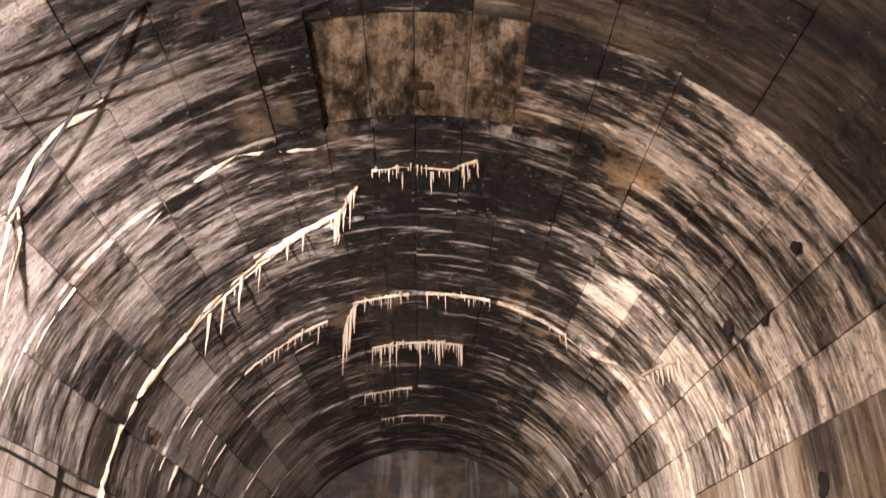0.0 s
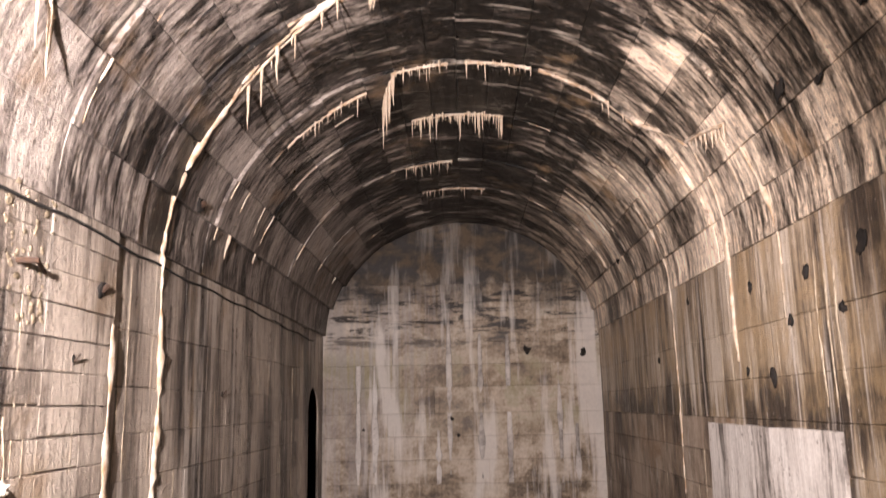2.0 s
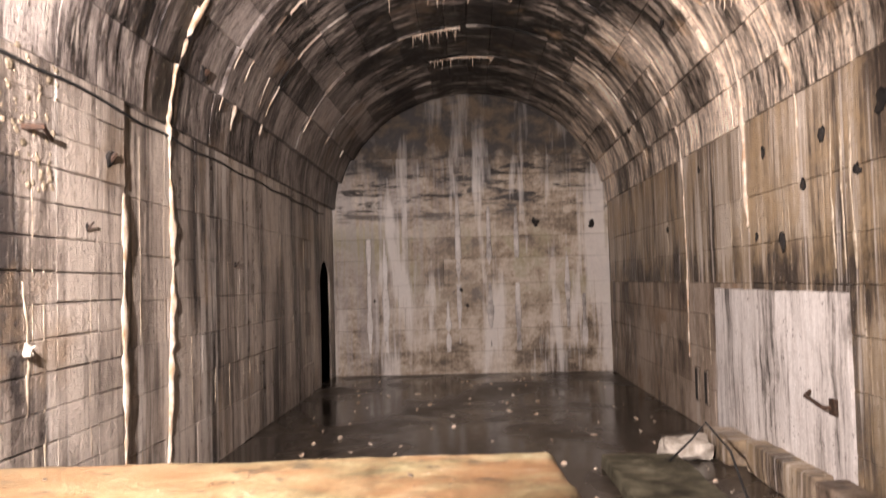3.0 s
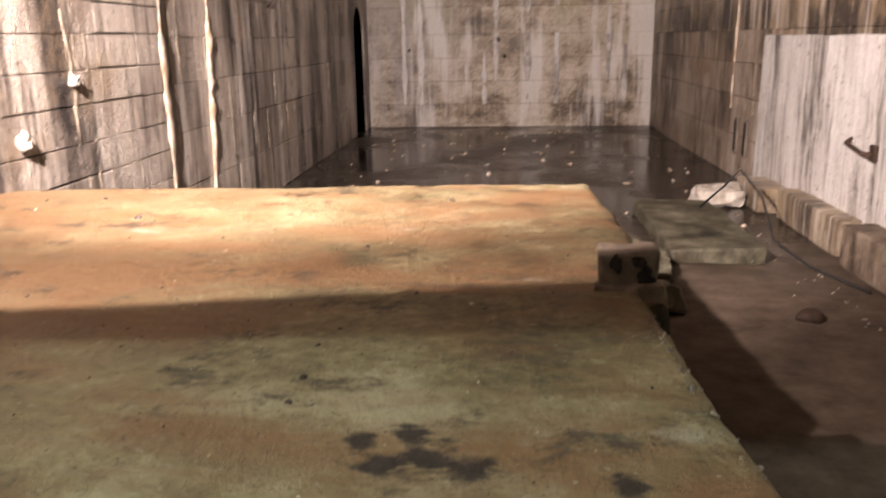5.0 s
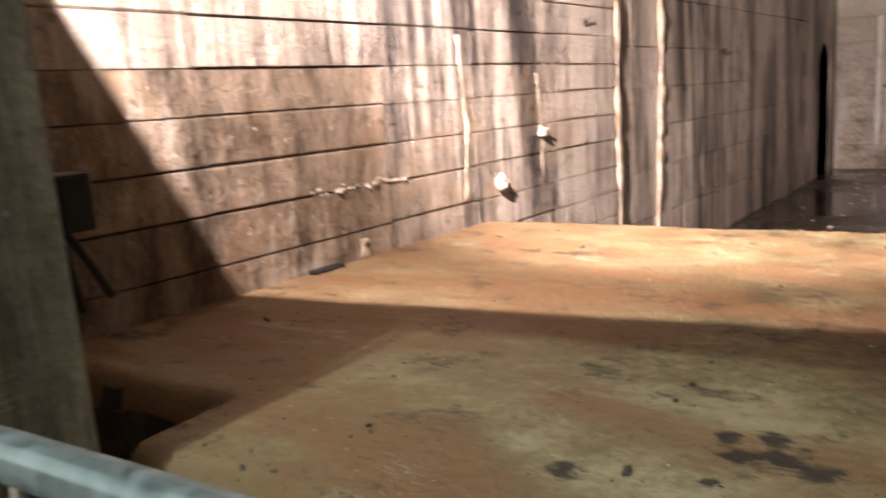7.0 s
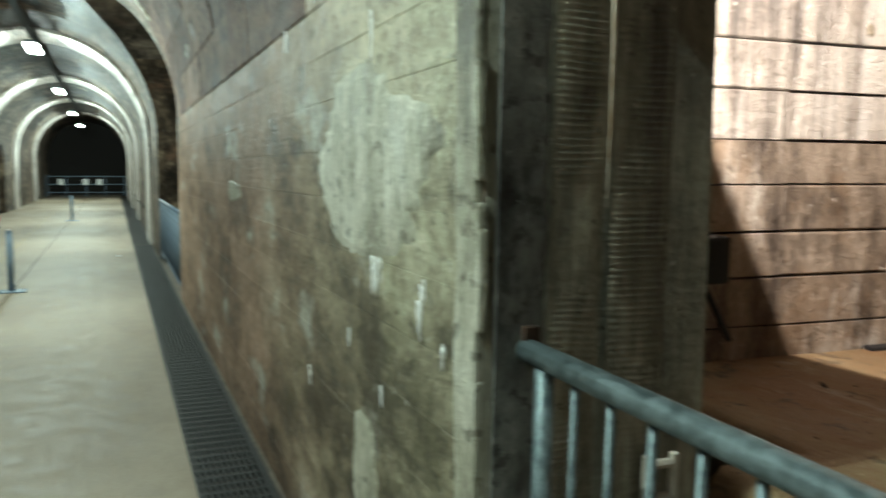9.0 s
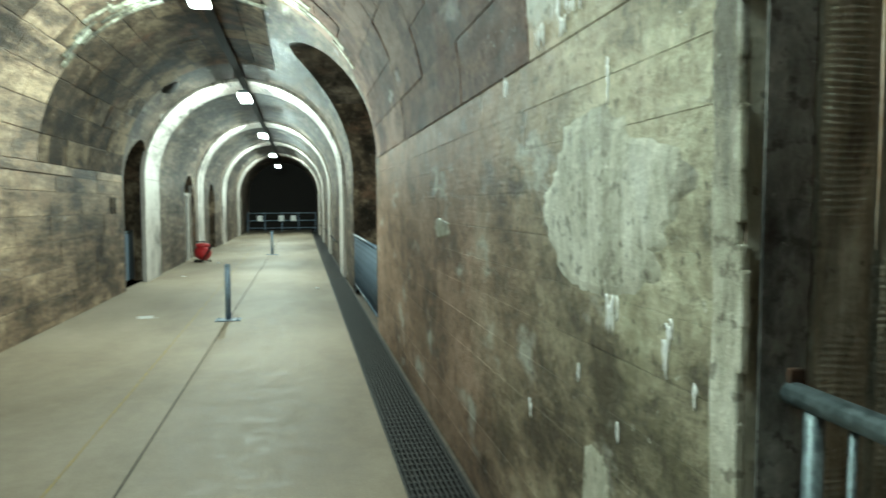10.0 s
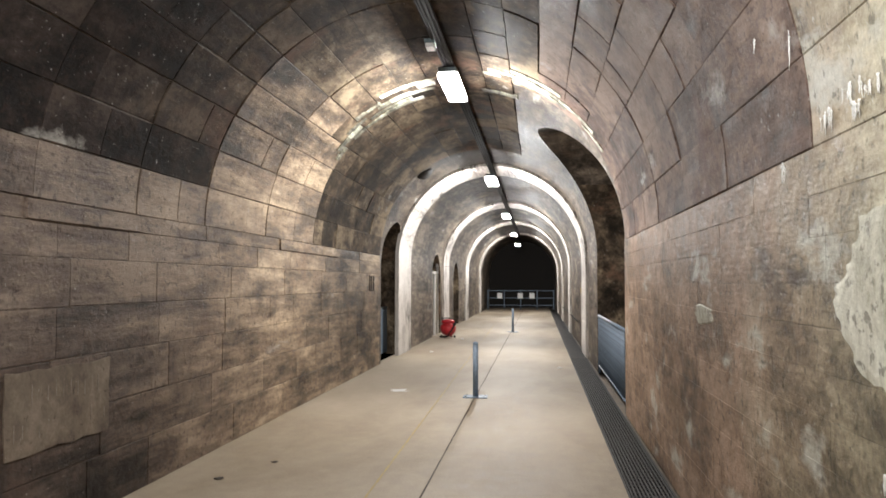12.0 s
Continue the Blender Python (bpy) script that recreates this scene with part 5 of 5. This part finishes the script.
for x, z, w, h, s in ((-1.77, 1.18, 0.045, 0.09, 1), (-1.42, 1.17, 0.024, 0.06, 2), (-1.43, 1.12, 0.010, 0.09, 3), (-2.44, 2.08, 0.07, 0.07, 4), (-2.16, 2.06, 0.06, 0.05, 5), (-1.73, 0.84, 0.014, 0.06, 6),
                      (-1.80, 1.84, 0.012, 0.10, 8), (-2.9, 1.97, 0.05, 0.06, 9), (-1.28, 1.05, 0.008, 0.06, 10), (-2.05, 0.95, 0.01, 0.05, 11), (-2.6, 0.7, 0.012, 0.07, 12),
                      (-2.66, 2.42, 0.016, 0.13, 13), (-3.05, 2.52, 0.010, 0.06, 14), (-2.2, 2.12, 0.09, 0.06, 15), (-2.05, 2.10, 0.06, 0.05, 16)):
    lime_drip(x, z, w, h, s)


def cement_patch(x, z, rx, rz, seed, label):
    """A thin ragged skim of paler cement on the tunnel wall."""
    bm = bmesh.new()
    rings = []
    for q, d in ((1.0, -0.005), (0.86, -0.0112), (0.5, -0.0130)):
        rings.append([])
        for k in range(72):
            a = 2 * math.pi * k / 72
            f = q * (1 + q * q * 0.34 * noise.noise(Vector((math.cos(a) * 1.5, math.sin(a) * 1.5, seed))) + q * q * 0.16 * noise.noise(Vector((math.cos(a) * 7, math.sin(a) * 7, seed))))
            rings[-1].append(bm.verts.new((x + rx * f * math.cos(a), d, z + rz * f * math.sin(a))))
    for a, b in zip(rings, rings[1:]):
        for k in range(72):
            bm.faces.new((a[k], a[(k + 1) % 72], b[(k + 1) % 72], b[k]))
    bm.faces.new(rings[-1])
    return tagged(part("cement_patch", bm, mat_patch, m=TN), label, "cement patch", "cement patches")


cement_patch(-1.88, 1.45, 0.55, 0.265, 2.0, "pale ragged cement patch on the tunnel wall")
cement_patch(-1.9, 0.55, 0.14, 0.18, 5.0, "pale ragged cement patch low on the tunnel wall")
cement_patch(-4.6, 1.32, 0.30, 0.06, 8.0, "thin pale cement strip on the tunnel wall")

def scratched_plaster():
    """A paler stretch of plaster on the far wall with scratched marks."""
    ob = empty("scratched_plaster", TN @ pose(-4.23, -3.888, 0.76))
    bm = block((-0.54, -0.006, -0.24), (0.54, 0.003, 0.24), 0.003, 0.0, 10)
    for v in bm.verts:
        v.co.x += 0.02 * noise.noise(v.co * 6)
        v.co.z += 0.02 * noise.noise(v.co * 6 + Vector((4, 0, 0)))
    part("coat", bm, mat_scratch, ob)
    r = random.Random(6)
    for k in range(13):
        x, z = -0.48 + 0.078 * k, r.choice((-0.10, 0.10))
        part("mark", block((x, 0.002, z - r.uniform(0.03, 0.07)), (x + r.uniform(0.006, 0.012), 0.0048, z + r.uniform(0.03, 0.07)), 0.001), mat_scratch_mark, ob, "pale scratched mark")
    return tagged(ob, "pale brown scratched plaster low on the tunnel wall", "plaster", kind="structure")


mat_scratch = streaked("pale_plaster", (1.5, 1.0, 1.5), ((0.34, (0.07, 0.054, 0.042)), (0.46, (0.135, 0.106, 0.082)), (0.58, (0.195, 0.156, 0.12)), (0.75, (0.29, 0.24, 0.19))),
                       0.0, (0.5, 0.46, 0.40), 0.66, (0.22, 0.15, 0.10), 0.56, 0.7, 101.0, 0.01, punch=2.2, spec=0.15)
mat_scratch_mark = plain("scratch", (0.17, 0.14, 0.11), (0.32, 0.27, 0.22), 12, 0.8)
scratched_plaster()
bulkhead = empty("small_lamp", TN @ pose(-7.2, -2.02, 3.80))
part("base", block((-0.10, -0.05, 0.0), (0.10, 0.05, 0.04), 0.008), mat_galv, bulkhead)
part("cover", block((-0.085, -0.04, -0.04), (0.085, 0.04, 0.002), 0.012), mat_paper, bulkhead, "white plastic cover")
tagged(bulkhead, "small white unlit lamp under the tunnel crown", "lamp")

# ---- things in the tunnel ----
def tunnel_light(x):
    ob = empty("tunnel_light", TN @ pose(x, -1.95, lamp_z(x)))
    part("housing", block((-0.62, -0.10, 0.0), (0.62, 0.10, 0.05), 0.012), mat_galv, ob)
    part("diffuser", block((-0.58, -0.11, -0.06), (0.58, 0.11, 0.0), 0.012), mat_diffuser, ob, "glowing white diffuser")
    part("hanger", tube([(-0.4, 0, 0.06), (-0.4, 0, 0.16)], 0.006, 6), mat_galv, ob)
    part("hanger", tube([(0.4, 0, 0.06), (0.4, 0, 0.16)], 0.006, 6), mat_galv, ob)
    return tagged(ob, "lit linear lamp hung under the tunnel crown", "lamp", "tunnel lamps")


for lx in LAMP_X:
    tunnel_light(lx)
tray = empty("cable_tray", TN @ pose(0, -1.95, 3.84))
part("base", block((-45, -0.06, 0.0), (10, 0.06, 0.006)), mat_black, tray)
for dy in (-0.06, 0.056):
    part("flange", block((-45, dy, 0.0), (10, dy + 0.006, 0.03)), mat_black, tray)
for dy in (-0.04, -0.01, 0.03):
    part("cable", tube([(-45, dy, -0.012), (10, dy, -0.012)], 0.011, 6), mat_black, tray)
tagged(tray, "black cable tray along the tunnel crown", "cable tray")


def floor_post(x, y):
    ob = empty("floor_post", TN @ pose(x, y, 0.0))
    part("tube", tube([(0, 0, 0.0), (0, 0, 0.69)], 0.036, 14), mat_bluesteel, ob, smooth=True)
    part("cap", tube([(0, 0, 0.69), (0, 0, 0.715), (0, 0, 0.725)], [0.036, 0.033, 0.015], 14), mat_bluesteel, ob, smooth=True)
    part("base_plate", block((-0.13, -0.16, 0.0), (0.13, 0.16, 0.012), 0.004), mat_bluesteel, ob)
    for a in (-1, 1):
        for b in (-1, 1):
            part("bolt", tube([(a * 0.09, b * 0.12, 0.012), (a * 0.09, b * 0.12, 0.024)], 0.009, 6), mat_galv, ob)
    return tagged(ob, "blue-grey steel post standing on the tunnel floor", "post", "floor posts")


floor_post(-10.25, -1.82)
floor_post(-24.2, -1.76)
bm = bmesh.new()
for k in range(9):
    for j in range(7):
        bm.verts.new((0.26 * (k / 8 - 0.5), 0.2 * (j / 6 - 0.5) + 0.03 * math.sin(k * 0.9), 0.006 + 0.012 * abs(noise.noise(Vector((k * 0.6, j * 0.6, 2))))))
bm.verts.ensure_lookup_table()
for k in range(8):
    for j in range(6):
        bm.faces.new([bm.verts[i] for i in (k * 7 + j, (k + 1) * 7 + j, (k + 1) * 7 + j + 1, k * 7 + j + 1)])
tagged(part("paper_sheet", bm, mat_paper, m=TN @ pose(-10.72, -2.92, 0, 0, 0, 25)), "crumpled white paper lying on the floor", "paper")
for x, y in ((-21.0, -3.0), (-14.0, -0.62), (-17.0, -3.3)):
    tagged(part("litter", rock(0.05, x, (1.2, 0.8, 0.2)), mat_paper, m=TN @ pose(x, y, 0.008), smooth=True), "scrap of white litter on the floor", "litter", "litter")
for x, y, s in ((-5.6, -3.44, 0.04), (-6.2, -3.2, 0.03)):
    tagged(part("leaf_litter", rock(s, x, (1.3, 0.9, 0.12), 0.6), mat_dirt, m=TN @ pose(x, y, 0.004), smooth=True), "dead brown leaf on the floor", "leaf", "dead leaves")
tagged(part("floor_line", block((-30, -0.005, 0.0), (-2, 0.005, 0.003)), mat_faded, m=TN @ pose(0, -2.13, 0.0, 0, 0, 0.85)), "thin worn yellow line on the floor", "line", kind="structure")
tagged(part("floor_joint", block((-45, -1.83, 0.0), (8, -1.818, 0.003)), mat_dirt, m=TN), "dark joint along the tunnel floor", "joint", kind="structure")


def drain():
    ob = empty("drain_channel", TN)
    part("frame", block((-45, -0.365, -0.07), (8, -0.35, 0.003)), mat_grate, ob)
    part("frame", block((-45, -0.045, -0.07), (-1.2, -0.03, 0.003)), mat_grate, ob)
    bm = bmesh.new()
    for k in range(11):
        y = -0.34 + 0.028 * k
        block((-45, y, -0.03), (8, y + 0.012, -0.001), bm=bm)
    tagged(part("grating", bm, mat_grate, ob), kind="stuff")
    bm = bmesh.new()
    for k in range(160):
        x = -16 + 0.1 * k
        block((x, -0.345, -0.028), (x + 0.014, -0.045, -0.006), bm=bm)
    tagged(part("cross_bars", bm, mat_grate, ob), kind="stuff")
    return tagged(ob, "dark steel grating drain along the tunnel wall", "drain", kind="structure")


drain()
railing(TN @ pose(-13.42, 0.02, 0.0), 4.4, 0.95, 0.12, "blue-grey steel railing across a side opening", mat_bluesteel)
part_gate = empty("low_gate", TN @ pose(-15.4, -4.2, 0.0))
part("panel", block((-1.0, 0, 0.05), (1.0, 0.03, 0.95), 0.006), mat_bluesteel, part_gate)
part("top_bar", tube([(-1.03, 0.015, 0.98), (1.03, 0.015, 0.98)], 0.02, 8), mat_galv, part_gate)
tagged(part_gate, "low grey gate inside the arched doorway", "gate")

door = empty("door_1", TN @ pose(-22.6, -3.98, 0.0))
for a in (-0.75, 0.69):
    part("frame", block((a, -0.03, 0), (a + 0.06, 0.05, 2.05), 0.005), mat_plaster, door)
part("frame", block((-0.75, -0.03, 1.75), (0.75, 0.05, 1.83), 0.005), mat_plaster, door)
part("leaf", block((-0.69, -0.02, 0.02), (0.69, 0.02, 1.75), 0.005), mat_brown, door)
part("post", tube([(0.2, 0.05, 0), (0.2, 0.05, 1.75)], 0.035, 8), mat_paper, door)
tagged(door, "brown door in a whitewashed frame in the tunnel wall", "door", kind="structure")


def red_machine():
    ob = empty("red_floor_cleaner", TN @ pose(-21.6, -3.45, 0.0, 0, 0, 20))
    part("tank", rock(0.24, 2, (1.2, 0.9, 0.85), 0.12, 3), mat_red, ob, smooth=True, m=pose(0, 0, 0.24))
    part("lid", tube([(0.0, 0, 0.40), (0.0, 0, 0.47), (0.0, 0, 0.50)], [0.20, 0.17, 0.06], 14), mat_red, ob, smooth=True)
    part("hose", tube([(0.2, 0.1, 0.35), (0.4, 0.12, 0.42), (0.45, 0.0, 0.25), (0.35, -0.1, 0.05), (0.1, -0.25, 0.03)], 0.025, 8), mat_black, ob, smooth=True)
    for a in (-0.18, 0.18):
        for b in (-0.14, 0.14):
            part("caster", tube([(a, b - 0.015, 0.035), (a, b + 0.015, 0.035)], 0.035, 10), mat_black, ob)
    part("handle", tube([(-0.15, 0.1, 0.40), (-0.28, 0.12, 0.52), (-0.28, -0.12, 0.52), (-0.15, -0.1, 0.40)], 0.014, 7), mat_black, ob)
    return tagged(ob, "red wheeled floor cleaner beside the tunnel wall", "floor cleaner")


red_machine()
sign = empty("wall_sign", TN @ pose(-18.2, -0.012, 1.39))
part("plate", block((-0.22, -0.006, -0.11), (0.22, 0.004, 0.11), 0.003), mat_yellow, sign)
for k in range(3):
    part("bar", block((-0.15, -0.009, 0.055 - 0.05 * k), (0.15, -0.005, 0.07 - 0.05 * k)), mat_black, sign)
tagged(sign, "small yellow sign on the tunnel wall", "sign")
fence = empty("barrier_fence", TN @ pose(-44.2, -1.95, 0.0))
for y in (-1.8, -0.9, 0.0, 0.9, 1.8):
    part("post", tube([(0, y, 0), (0, y, 1.1)], 0.025, 8), mat_bluesteel, fence)
for z in (0.25, 0.65, 1.05):
    part("rail", tube([(0, -1.85, z), (0, 1.85, z)], 0.02, 8), mat_bluesteel, fence)
for y in (-1.15, -0.02, 0.62):
    part("notice", block((0.03, y - 0.14, 0.62), (0.036, y + 0.14, 0.92)), mat_paper, fence, "blank white notice sheet")
tagged(fence, "steel barrier with white notices across the dark tunnel", "barrier")
# Slits and the vault hole: solid pieces, near-black for the shade in them.
for k in range(3):
    tagged(part("wall_slit", block((-13.35 - 0.16 * k, -3.9, 1.35), (-13.30 - 0.16 * k, -3.885, 1.62), 0.004), mat_shade_black, m=TN), "narrow dark slit in the tunnel wall", "slit", "wall slits")
tagged(part("vault_hole", rock(0.16, 5, (1.8, 1.0, 0.5), 0.4), mat_shade_black, m=TN @ pose(-14.6, -3.12, 3.56, 40, 0, 0), smooth=True), "dark hole broken in the tunnel vault", "hole")
tagged(part("wall_pipe", tube([(-20, -0.03, 0.55), (-40, -0.03, 0.55)], 0.02, 8), mat_black, m=TN), "thin dark pipe along the tunnel wall", "pipe")
